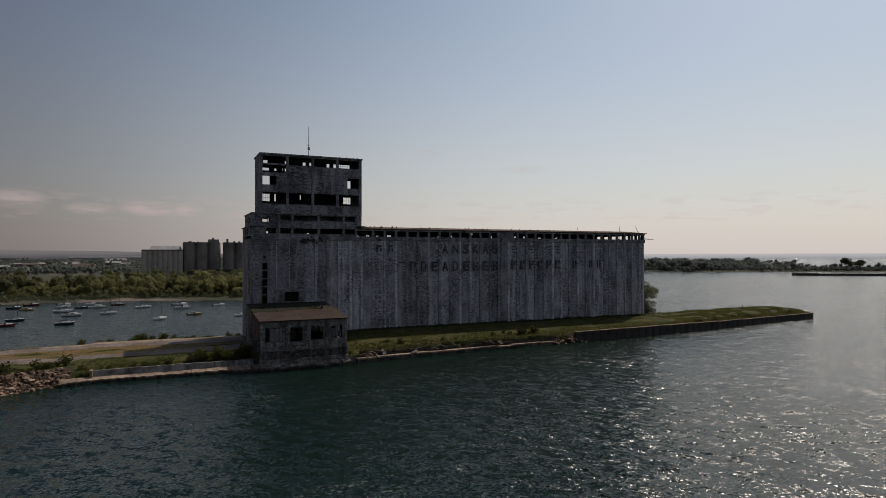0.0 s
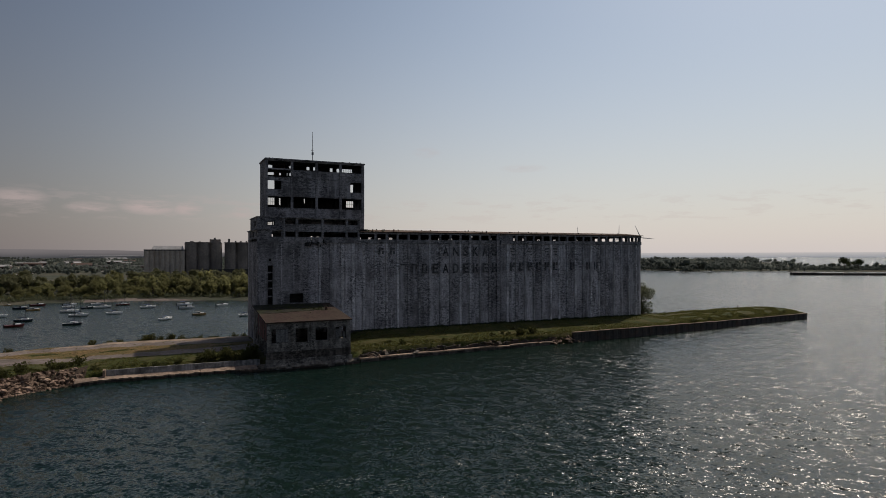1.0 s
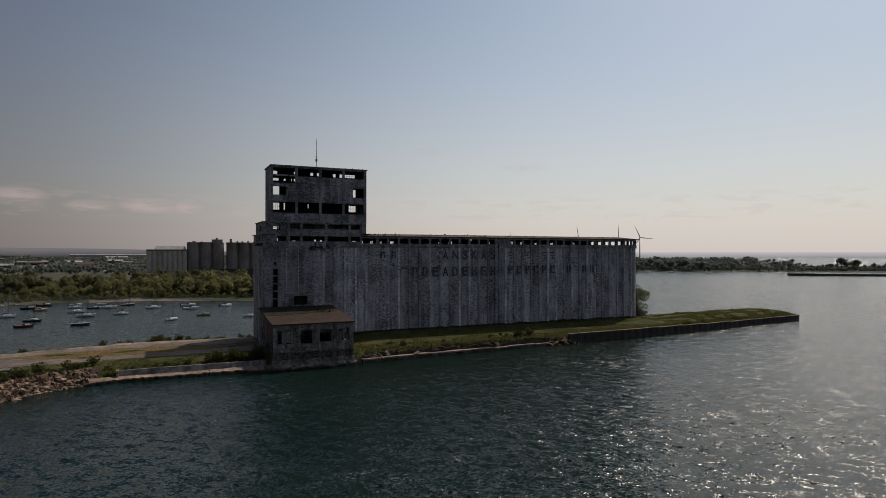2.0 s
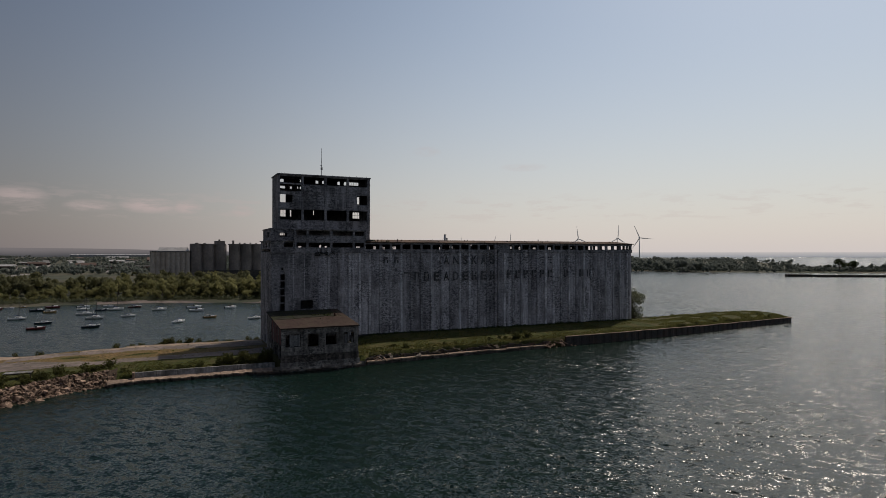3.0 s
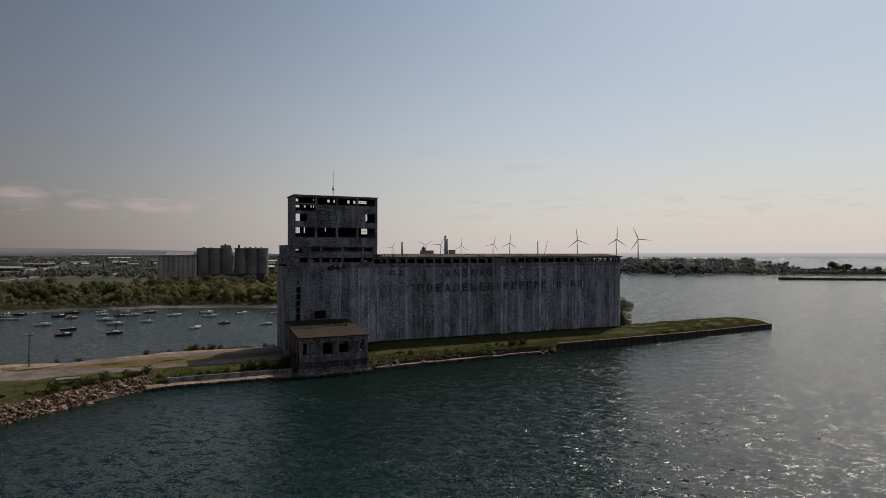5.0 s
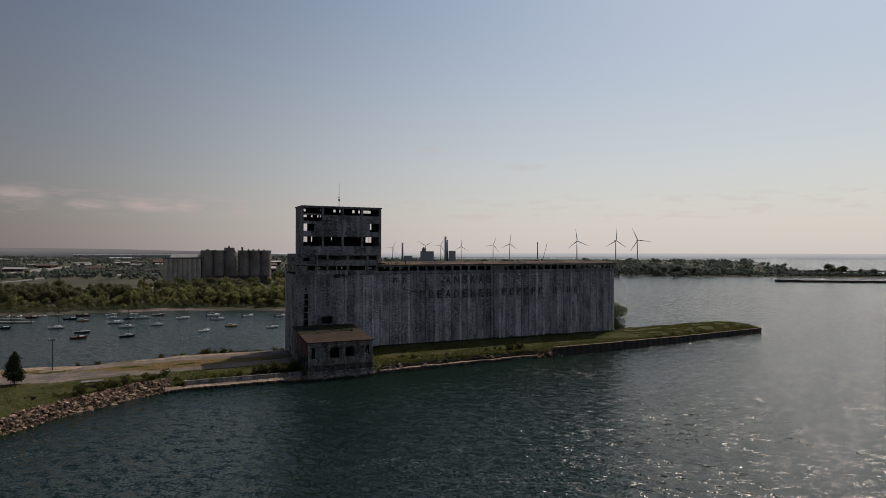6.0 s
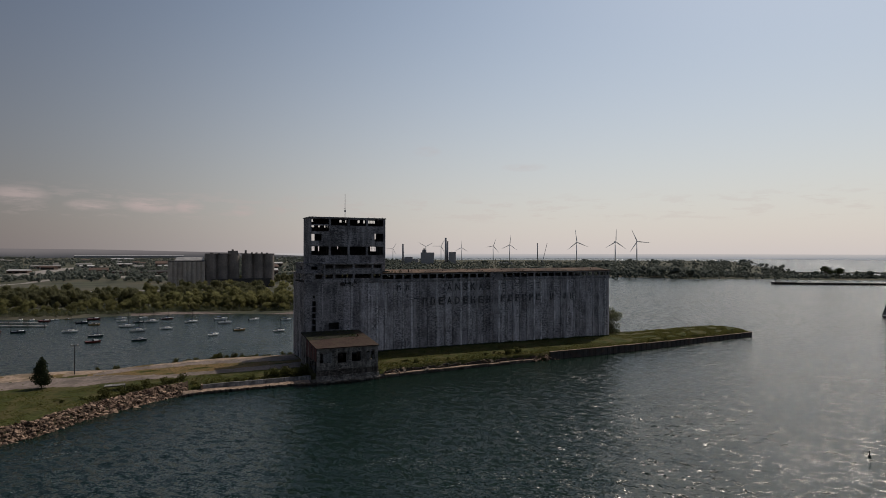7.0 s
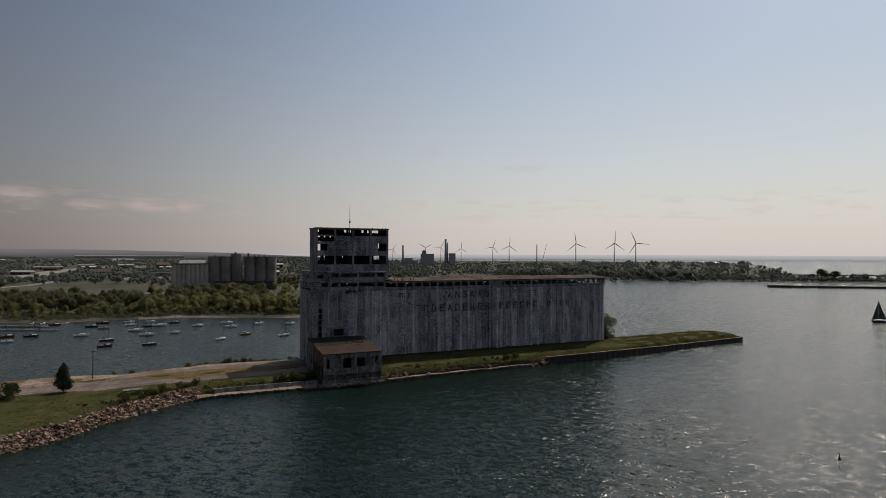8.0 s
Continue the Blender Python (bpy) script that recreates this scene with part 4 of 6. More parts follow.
back = [(8.46, 52.1, 9.7, 53.05), (14.3, 52.3, 15.0, 53.05), (19.7, 52.1, 20.6, 53.05), (21.3, 52.1, 22.4, 53.05), (26.8, 52.0, 27.7, 53.05), (28.5, 51.95, 29.8, 53.05), (30.5, 52.0, 33.9, 53.05),
        (8.0, 50.1, 10.1, 50.9), (13.9, 50.1, 15.1, 50.9), (11.6, 50.1, 12.2, 50.8), (8.0, 44.6, 10.3, 48.6), (33.2, 45.9, 34.2, 48.3), (7.6, 41.3, 10.3, 43.4), (11.6, 41.35, 12.05, 43.4),
        (18.9, 42.0, 19.2, 43.4), (31.9, 41.2, 34.2, 43.2), (7.9, 35.4, 10.2, 36.4)]
# back wall near black, painting the headhouse interior as unlit
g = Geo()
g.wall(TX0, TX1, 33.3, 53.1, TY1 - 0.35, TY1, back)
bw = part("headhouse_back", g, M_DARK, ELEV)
for h in back:
    if h[1] < 44 and h[2] - h[0] > 1.8 or h[2] - h[0] > 3:
        n = max(2, round((h[2] - h[0]) / 0.6))
        for k in range(1, n):
            u = h[0] + (h[2] - h[0]) * k / n
            part("window_bar", Geo().box(u - 0.025, TY1 - 0.25, h[1], u + 0.025, TY1 - 0.15, h[3]), M_RUST, bw)
        if h[3] - h[1] > 0.9:
            part("window_bar", Geo().box(h[0], TY1 - 0.255, (h[1] + h[3]) / 2 - 0.03, h[2], TY1 - 0.145, (h[1] + h[3]) / 2 + 0.03), M_RUST, bw)
g = Geo()
g.wall(TY0 + 0.35, TY1 - 0.35, 33.3, 53.1, TX0, TX0 + 0.35, [], axis="y")
part("headhouse_side", g, M_CONC2, ELEV)
g = Geo()
g.wall(TY0 + 0.35, TY1 - 0.35, 33.3, 53.1, TX1 - 0.35, TX1, [], axis="y")
part("headhouse_side", g, M_CONC2, ELEV)
g = Geo()
g.prism([(TX0 - 0.25, TY0 - 0.35), (TX1 + 0.25, TY0 - 0.35), (TX1 + 0.25, TY1 + 0.35), (TX0 - 0.25, TY1 + 0.35)], 53.1, 53.45)
part("headhouse_roof", g, M_CONC2, ELEV, "flat concrete roof slab with thin overhang")
for z in (37.2, 43.55, 48.75):
    g = Geo()
    a = TX0 + 0.4 if z < 48 else 14.0
    g.box(a, TY0 + 0.4, z, TX1 - 0.4, TY1 - 0.4, z + 0.25)
    part("floor_slab", g, M_DARK, ELEV)
rnd = random.Random(21)
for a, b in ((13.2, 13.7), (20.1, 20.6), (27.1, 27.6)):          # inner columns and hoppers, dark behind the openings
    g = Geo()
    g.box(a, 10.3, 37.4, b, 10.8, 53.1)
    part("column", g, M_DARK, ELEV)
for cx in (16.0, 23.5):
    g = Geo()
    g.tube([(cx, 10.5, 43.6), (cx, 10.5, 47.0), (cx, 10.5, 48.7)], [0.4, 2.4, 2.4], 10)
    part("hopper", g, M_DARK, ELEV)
for k in range(5):
    g = Geo()
    u = rnd.uniform(8, 13)
    g.tube([(u, 8, 48.3), (u + rnd.uniform(-3, 3), 9, 52.9)], [0.09, 0.09], 5)
    part("bent_pipe", g, M_RUST, ELEV)
for k in range(9):
    u = rnd.uniform(TX0 + 1, TX1 - 1)
    g = Geo()
    g.tube([(u, TY0 + 0.3, 53.4), (u, TY0 + 0.3, 53.4 + rnd.uniform(0.2, 0.45))], [0.1, 0.08], 5)
    part("roof_vent", g, M_RUST, ELEV)

# painted letters, much faded
def letter(char, x, z, h=2.9, w=2.0, y=-0.2):
    cu = bpy.data.curves.new("letter", "FONT")
    cu.body, cu.size, cu.align_x, cu.extrude, cu.offset, cu.resolution_u = char, 1.0, "CENTER", 0.01, 0.03, 3
    ob = bpy.data.objects.new("letter", cu)
    me = bpy.data.meshes.new_from_object(ob)
    bpy.data.objects.remove(ob)
    bpy.data.curves.remove(cu)
    co = np.empty(len(me.vertices) * 3)
    me.vertices.foreach_get("co", co)
    co = co.reshape(-1, 3)
    lo, hi = co.min(0), co.max(0)
    co[:, 0] = (co[:, 0] - (lo[0] + hi[0]) / 2) / (hi[0] - lo[0]) * w
    co[:, 1] = (co[:, 1] - lo[1]) / (hi[1] - lo[1]) * h
    me.vertices.foreach_set("co", co.ravel())
    me.materials.clear()
    me.materials.append(M_LETTER)
    ob = new("letter", me)
    ob.parent = ELEV
    b = BASE[ELEV.name]
    ob.location, ob.rotation_euler = (x - b[0], y - b[1], z - b[2]), (radians(90), 0, 0)
    return ob


def bars(x, z, rows):
    """Characters too worn to read, as plain bars: rows of (x0, z0, x1, z1) about the middle."""
    g = Geo()
    for a, c, b, d in rows:
        g.box(x + a, -0.19, z + c, x + b, -0.05, z + d)
    part("worn_mark", g, M_LETTER, ELEV)


step = 44.6 / 13
row = lambda k: XJ - step * (k + 0.5)
for k, c in enumerate("SAKSNA"):
    letter(c, row(k), 26.15)
for k, c in ((1, "E"), (3, "E"), (4, "D"), (5, "A"), (6, "E")):
    letter(c, row(k), 20.95)
for k in (0, 2):
    bars(row(k), 20.95, [(-0.9, 0, -0.45, 2.9), (-0.3, 1.2, 0.5, 1.7), (0.4, 0.1, 0.9, 1.1), (0.3, 1.9, 0.8, 2.8)])
bars(row(7), 20.95, [(-0.9, 0.0, -0.45, 2.9), (-0.45, 0.0, 0.7, 0.5), (-0.45, 2.45, 0.5, 2.9), (0.45, 0.7, 0.85, 2.3)])
bars(row(8), 20.95, [(-0.8, 0.3, -0.35, 2.9), (-0.35, 2.45, 0.85, 2.9), (0.45, 1.4, 0.85, 2.45)])
bars(row(9), 20.95, [(-0.95, 2.5, 0.9, 2.9)])
for k in (10, 11):
    bars(row(k), 26.15, [(-0.8, 0.5, -0.3, 2.6), (-0.2, 1.9, 0.7, 2.4), (0.3, 0.6, 0.7, 1.6)])
for k in range(6):
    x = 80.65 + 3.33 * (k + 0.5)
    bars(x, 21.3, [(-0.85, 0, -0.3, 2.7), (-0.1, 0.1 if k % 2 else 1.2, 0.75, 0.5 if k % 2 else 1.6), (0.2, 1.7, 0.8, 2.7)])
    if k in (0, 2, 4, 5):
        bars(x, 26.2, [(-0.8, 2.0, 0.8, 2.4), (-0.7, 1.1, 0.6, 1.4), (0.0, 0.1, 0.8, 0.5)])
for k in (9, 11, 12):
    bars(80.65 + 3.33 * (k - 1.5), 21.3, [(-0.5, 0, -0.1, 2.7), (0.5, 0.3, 0.8, 2.6)])

# antenna on the roof
ant = thing("antenna_mast", (20.0, 8.5, 53.45), "thin steel radio mast with short crossbars", "antenna")
g = Geo()
g.tube([(20.0, 8.5, 53.4), (20.0, 8.5, 57.0), (20.0, 8.5, 62.3)], [0.11, 0.09, 0.06], 6)
part("mast", g, M_STEEL, ant)
g = Geo()
g.box(19.7, 8.45, 55.6, 20.3, 8.55, 56.4)
g.box(19.6, 8.4, 56.9, 20.2, 8.5, 57.05)
part("aerial_bracket", g, M_STEEL, ant)

# ---- the pier house in front ----
HOUSE = thing("pier_house", (12, -12, 2.5), "derelict concrete shed with brown sloping roof", "shed")
HX0, HX1, HY0 = 2.4, 22.2, -23.0
roof_z = lambda y: 11.0 + 2.2 * (y - HY0) / -HY0
wins = [(3.45, 6.2, 7.25, 9.4), (9.0, 6.05, 11.8, 9.25), (13.65, 6.2, 16.5, 9.35), (18.5, 6.3, 21.1, 9.2)]
g = Geo()
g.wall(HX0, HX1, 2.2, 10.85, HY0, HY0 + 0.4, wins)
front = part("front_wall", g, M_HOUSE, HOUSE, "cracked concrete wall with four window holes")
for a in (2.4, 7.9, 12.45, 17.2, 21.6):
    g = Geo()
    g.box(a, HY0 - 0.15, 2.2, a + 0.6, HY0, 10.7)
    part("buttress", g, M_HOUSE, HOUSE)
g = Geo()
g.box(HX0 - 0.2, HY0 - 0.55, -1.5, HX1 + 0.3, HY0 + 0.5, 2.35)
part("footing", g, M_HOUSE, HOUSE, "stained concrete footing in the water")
g = Geo()
g.box(HX0 - 0.1, HY0 - 0.3, 2.35, HX1 + 0.1, HY0 + 0.4, 4.1)
part("base_course", g, M_FOOT, HOUSE, "dark damp base course")
# boards left in the first window, a sash in the last
rnd = random.Random(4)
for k in range(7):
    a = 4.5 + 0.38 * k
    g = Geo()
    g.box(a, HY0 + 0.1, 6.2 + rnd.uniform(0, 0.3), a + 0.34, HY0 + 0.16, 9.3 - rnd.uniform(0, 0.35))
    part("board", g, M_BOARD, front)
for a, z0, b, z1 in ((18.6, 6.4, 19.4, 8.7), (19.5, 6.8, 19.9, 9.1), (20.5, 6.3, 20.8, 8.0)):
    g = Geo()
    g.box(a, HY0 + 0.12, z0, b, HY0 + 0.2, z1)
    part("board", g, M_BOARD, front)
for k in range(9):
    u = 13.8 + 0.3 * k
    g = Geo()
    L = rnd.uniform(0.2, 0.8)
    g.box(u, HY0 + 0.05, 9.35 - L, u + 0.08, HY0 + 0.1, 9.35)
    part("hanging_strip", g, M_BOARD, front)
# west side: posts, red door panels above, open below
posts = [-22.9, -19.0, -15.2, -11.4, -7.6, -3.8, -0.4]
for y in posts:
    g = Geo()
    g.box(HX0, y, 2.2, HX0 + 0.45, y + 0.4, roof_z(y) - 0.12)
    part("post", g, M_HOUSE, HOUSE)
for a, b in zip(posts, posts[1:]):
    if a > -8:
        g = Geo()
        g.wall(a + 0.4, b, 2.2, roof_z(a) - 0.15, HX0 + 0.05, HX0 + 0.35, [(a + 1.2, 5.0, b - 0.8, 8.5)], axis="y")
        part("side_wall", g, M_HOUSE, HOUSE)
    else:
        g = Geo()
        g.box(HX0 + 0.1, a + 0.42, 6.6, HX0 + 0.2, b - 0.02, roof_z(a) - 0.3)
        part("door_panel", g, M_RED, HOUSE, "faded dark red door panel")
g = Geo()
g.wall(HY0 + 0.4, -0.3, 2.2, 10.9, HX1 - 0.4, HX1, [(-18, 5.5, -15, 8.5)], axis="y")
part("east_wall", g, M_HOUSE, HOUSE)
g = Geo()
g.box(HX0 + 0.5, HY0 + 0.5, 2.2, HX1 - 0.4, -0.3, 3.1)
part("floor_slab", g, M_DARK, HOUSE)
def roof_sheet(ys, lift=0.0):
    """A sloping slab of roof whose front edge wanders with ys, a list of (x, y)."""
    g = Geo()
    n, front_edge = len(ys), ys
    for low in (-0.2, 0.05 + lift):
        g.v += [(x, y, roof_z(y) + low) for x, y in front_edge] + [(x, -0.35, roof_z(-0.35) + low) for x, y in front_edge]
    for i in range(n - 1):
        g.f += [(i + 1, i, n + i, n + i + 1), (2 * n + i, 2 * n + i + 1, 3 * n + i + 1, 3 * n + i), (i, i + 1, 2 * n + i + 1, 2 * n + i), (n + i + 1, n + i, 3 * n + i, 3 * n + i + 1)]
    g.f += [(n, 0, 2 * n, 3 * n), (n - 1, 2 * n - 1, 4 * n - 1, 3 * n - 1)]
    return g


a, b, y0 = HX0 - 0.3, HX1 + 0.35, HY0 - 0.45
part("roof", roof_sheet([(a, y0), (b, y0)]), M_ROOF, HOUSE, "brown weathered sheet roof")
# dark overlay drawn to the shadow's outline, its right end left brown
rnd = random.Random(44)
shadow_edge = [(a + 0.02 + 0.85 * k, -12.6 + 0.12 * k + rnd.uniform(-0.35, 0.35)) for k in range(21)] + [(19.6, -7.0), (20.3, -2.0)]
part("rear_roofing", roof_sheet(shadow_edge, 0.06), M_ROOFSHADE, HOUSE, "mossy rear roofing darkened by a painted shadow")
g = Geo()
g.tube([(19.3, -10.5, 11.7), (19.3, -10.5, 12.9), (19.3, -10.5, 13.0)], [0.28, 0.28, 0.36], 8)
part("vent_pipe", g, M_RUST, HOUSE)
rng = np.random.default_rng(14)
moss = [(rng.uniform(3.5, 21), y, roof_z(y) - 0.02, rng.uniform(0.25, 0.7), 0.35) for y in rng.normal(-6.5, 3.4, 90).clip(-13.5, -1.2)]
moss += [(rng.uniform(13, 20), y, roof_z(y), rng.uniform(0.3, 0.8), 0.5) for y in rng.uniform(-10.5, -7.5, 16)]


# ---- across the harbour: silos, works, turbines ----
def cylinders(g, cx, cy, r, z0, z1, sides=20):
    g.tube([(cx, cy, z0), (cx, cy, z1)], [r, r], sides)
    return g


silos = thing("silo_block", (36, 506, 1.2), "tall dark grey concrete silos with rooftop boxes", "silo")
for k in range(3):
    for side in (0, 1):
        cx = 6.0 + 12.0 * k + 38.4 * side
        for row in ((0,) if (k, side) in ((2, 0), (0, 1)) else (0, 1)):
            part("silo", cylinders(Geo(), cx, 506 + 12 * row, 6.05, 1.0, 38.7, 24), M_SILO, silos, smooth=False)
for a, b in ((0.0, 35.4), (38.6, 74.2)):
    part("roof_slab", Geo().box(a + 0.5, 501, 38.7, b - 0.5, 523, 39.6), M_SILO, silos)
    part("web_wall", Geo().box(a + 1.5, 504.2, 1.0, b - 1.5, 507.0, 38.7), M_SILO, silos)
for a, b, y, z in ((24, 34.5, 505, 42.6), (5, 8, 503, 40.6), (13, 15, 503, 40.2), (42, 43.6, 503, 43.2), (49, 50, 503, 41), (54, 55.5, 504, 40.8), (60, 61, 503, 41), (66, 67, 503, 40.6), (28, 29.6, 504, 44.2)):
    g = Geo()
    g.box(a, y, 39.6, b, y + 6, z)
    part("rooftop_box", g, M_SILO, silos)
g = Geo()
g.box(6, 496, 1.0, 70, 500.5, 11.5)
part("loading_shed", g, M_DARK, silos, "dark low shed at the foot")
g = Geo()
g.box(10, 489, 1.0, 30, 496, 6.5)
part("loading_shed", g, M_BRICK, silos)

pale = thing("pale_silo_block", (-19, 504, 1.2), "pale concrete silo row with white gallery roof", "silo")
for k in range(8):
    part("silo", cylinders(Geo(), -35.4 + 4.7 * k, 503, 2.42, 1.0, 30.6, 16), M_SILOP, pale)
part("web_wall", Geo().box(-37.2, 501.9, 1.0, -1.0, 511.5, 30.6), M_SILOP, pale)
g = Geo()
g.box(-37.8, 500.6, 30.6, -0.3, 512, 31.9)
part("roof_slab", g, M_DARK, pale)
for k in range(14):
    g = Geo()
    g.box(-37.2 + 2.7 * k, 500.4, 30.9, -36.0 + 2.7 * k, 500.58, 31.6)
    part("window", g, M_SHED, pale)
g = Geo()
g.add([(-31, 504, 31.9), (-1, 504, 31.9), (-1, 511, 31.9), (-31, 511, 31.9), (-29, 507.5, 35.6), (-2, 507.5, 35.6)], [(0, 1, 5, 4), (2, 3, 4, 5), (1, 2, 5), (3, 0, 4), (3, 2, 1, 0)])
part("gallery_roof", g, M_SHED, pale, "white sheet gallery roof")


def shed(x, y, w, d, h, roof, wall, label, turn=0.0, pitch=0.12, doors=3):
    ob = thing("warehouse", (0, 0, 0), label, "building")
    g = Geo()
    g.wall(-w / 2, w / 2, 0, h, -d / 2, -d / 2 + 0.4, [(-w / 2 + w * (k + 0.25) / doors, 0.0, -w / 2 + w * (k + 0.75) / doors, h * 0.6) for k in range(doors)])
    g.box(-w / 2, d / 2 - 0.4, 0, w / 2, d / 2, h)
    g.box(-w / 2, -d / 2 + 0.4, 0, -w / 2 + 0.4, d / 2 - 0.4, h)
    g.box(w / 2 - 0.4, -d / 2 + 0.4, 0, w / 2, d / 2 - 0.4, h)
    part("wall", g, wall, ob)
    g = Geo()
    a, b, r = w / 2 + 0.6, d / 2 + 0.6, h + pitch * d
    g.add([(-a, -b, h), (a, -b, h), (a, b, h), (-a, b, h), (-a, 0, r), (a, 0, r)], [(0, 1, 5, 4), (2, 3, 4, 5), (1, 2, 5), (3, 0, 4), (3, 2, 1, 0)])
    part("roof", g, roof, ob)
    if doors:
        g = Geo()
        g.box(-w / 2 + 0.5, -d / 2 + 1.5, 0, w / 2 - 0.5, -d / 2 + 1.8, h * 0.6)
        part("door_line", g, M_DARK, ob)
    ob.matrix_basis = pose(x, y, 1.2, 0, 0, turn)
    return ob


shed(-260, 4560, 680, 60, 15, M_STACK, M_STACK, "very long white roofed hall on the plain", 0, 0.05, 0)
shed(-222, 2960, 92, 40, 8, M_SHED, M_SHED, "white roofed hall among far trees", 0, 0.1, 0)
shed(-48, 1390, 26, 30, 13, M_BRICK, M_BRICK, "gabled dark red brick works hall", 0, 0.2, 2)
shed(-25, 1290, 60, 25, 9, M_SHED, M_BRICK, "long brick works with pale roof", 0, 0.1, 6)
shed(-75, 960, 95, 22, 6, M_DARK, M_BRICK, "low brick sheds with dark roofs", 4, 0.1, 9)
shed(-150, 1050, 30, 18, 7, M_BRICK, M_BRICK, "small brick house with hipped roof", 0, 0.25, 3)
shed(-300, 1500, 60, 22, 6, M_BOARD, M_BRICK, "low grey roofed warehouse in trees", 8, 0.1, 5)
shed(-420, 1300, 40, 20, 6, M_BOARD, M_SHED, "small grey roofed warehouse in trees", -6, 0.1, 4)
shed(150, 1150, 70, 30, 9, M_BRICK, M_BRICK, "brick works with dull roof", 5, 0.15, 6)
shed(210, 1500, 90, 30, 10, M_SHED, M_BRICK, "long brick hall with pale roof", -4, 0.12, 7)
shed(120, 900, 46, 22, 8, M_SHED, M_BRICK, "brick hall with pale roof near silos", 0, 0.15, 4)
rnd = random.Random(91)
for k in range(22):
    y = 900 + 2300 * rnd.random()
    x = rnd.uniform(-0.36 * y - 60, -0.05 * y)
    shed(x, y, rnd.uniform(14, 42), rnd.uniform(10, 18), rnd.uniform(4, 7), (M_SHED, M_BOARD, M_BRICK)[k % 3], (M_SHED, M_BRICK)[k % 2], ("white walled house with pale roof on the plain", "brick house with grey roof on the plain", "white walled house with brown roof on the plain", "brick house with pale roof on the plain", "white walled house with grey roof on the plain", "brick house with brown roof on the plain")[k % 6], rnd.uniform(-25, 25), 0.2, 3)
for x, y in ((-138, 486), (-128, 487), (-150, 489)):
    ob = thing("storage_tank", (x, y, 1.2), "small white domed storage tank", "tank", "white domed tanks")
    g = Geo()
    g.tube([(x, y, 1.0), (x, y, 3.2), (x, y, 4.2), (x, y, 4.6)], [1.9, 1.9, 1.4, 0.3], 14)
    part("shell", g, M_SHED, ob, smooth=True)

EYE, RGT, FWD = Vector((-44.5, -216.5)), Vector((0.907, -0.421)), Vector((0.421, 0.907))
spot = lambda lateral, far: EYE + RGT * (lateral / 1064 * far) + FWD * far      # a place by bearing and distance from the harbour mouth


def turbine():
    ob = thing("wind_turbine", (0, 0, 0), "white three-bladed wind turbine standing still", "wind turbine", "wind turbines on the lake shore")
    g = Geo()
    g.tube([(0, 0, 0), (0, 0, 40), (0, 0, 79)], [2.3, 1.9, 1.3], 12)
    part("tower", g, M_TURB, ob, smooth=True)
    g = Geo()
    g.box(-1.6, -3.0, 78.4, 1.6, 6.0, 81.8)
    part("nacelle", g, M_TURB, ob)
    return ob


hub_mesh = Geo().tube([(0, -0.2, 0), (0, -2.2, 0), (0, -3.0, 0)], [1.7, 1.5, 0.4], 10).mesh("hub", M_TURB, True)
bl = Geo()
bl.add([(-0.9, 0.3, 1), (0.9, 0.3, 1), (1.7, 0, 9), (-1.5, 0, 9), (0.5, -0.4, 46), (-0.25, -0.4, 46), (-0.9, -0.7, 1), (0.9, -0.7, 1), (1.7, -0.6, 9), (-1.5, -0.6, 9), (0.5, -0.6, 46), (-0.25, -0.6, 46)],
       [(0, 1, 2, 3), (3, 2, 4, 5), (7, 6, 9, 8), (8, 9, 11, 10), (1, 7, 8, 2), (2, 8, 10, 4), (6, 0, 3, 9), (9, 3, 5, 11), (5, 4, 10, 11), (6, 7, 1, 0)])
blade_mesh = bl.mesh("blade", M_TURB)
TURBINES = [(340, 2100, 80, -25, -25), (302, 2150, 80, 2, -10), (234, 2250, 80, -8, -20), (116, 2850, 78, 5, -15), (87, 2950, 74, 20, -10), (31, 3000, 66, 2, -15), (-5, 3000, 73, 30, -30), (-32, 2950, 70, 180, -20), (-90, 3050, 60, 30, -20)]
for lateral, far, hub, spin, turn in TURBINES:
    ob = turbine()
    h = piece("hub", hub_mesh, ob, (0, -3.0, 80.2))
    for k in range(3):
        b = new("blade", blade_mesh)
        b.parent = h
        b.matrix_basis = pose(0, -1.2, 0, 0, spin + 120 * k, 0)
    p = spot(lateral, far)
    ob.matrix_basis = pose(p.x, p.y, 1.0, 0, 0, turn) @ Matrix.Scale(hub / 80.0, 4)


def stack(lateral, far, top, r, label):
    p = spot(lateral, far)
    ob = thing("smokestack", (p.x, p.y, 1.2), label, "smokestack")
    g = Geo()
    g.tube([(p.x, p.y, 1), (p.x, p.y, top)], [r, r * 0.8], 12)
    part("shaft", g, M_STACK, ob, smooth=True)
    g = Geo()
    g.tube([(p.x, p.y, top), (p.x, p.y, top + 1.0)], [r * 0.9, r * 0.9], 12)
    part("rim", g, M_DARK, ob)


stack(3.5, 2100, 92, 4.5, "tall grey concrete power-station smokestack")
stack(6.5, 2105, 80, 3.5, "grey concrete smokestack beside a taller one")
stack(-72, 2100, 70, 3.8, "lone grey smokestack over far trees")
stack(165, 2200, 76, 2.0, "slim unfinished grey tower without blades")


def block(lateral, far, w, h, label, extra=()):
    p = spot(lateral, far)
    ob = thing("plant_building", (p.x, p.y, 1.2), label, "building")
    m = Matrix.Translation((p.x, p.y, 0)) @ pose(0, 0, 0, 0, 0, -25)
    part("body", Geo().box(-w / 2, 0, 1, w / 2, w * 0.8, h, m), M_STACK, ob)
    for a, b, z in extra:
        part("roof_house", Geo().box(a, 2, h, b, w * 0.5, z, m), M_STACK, ob)


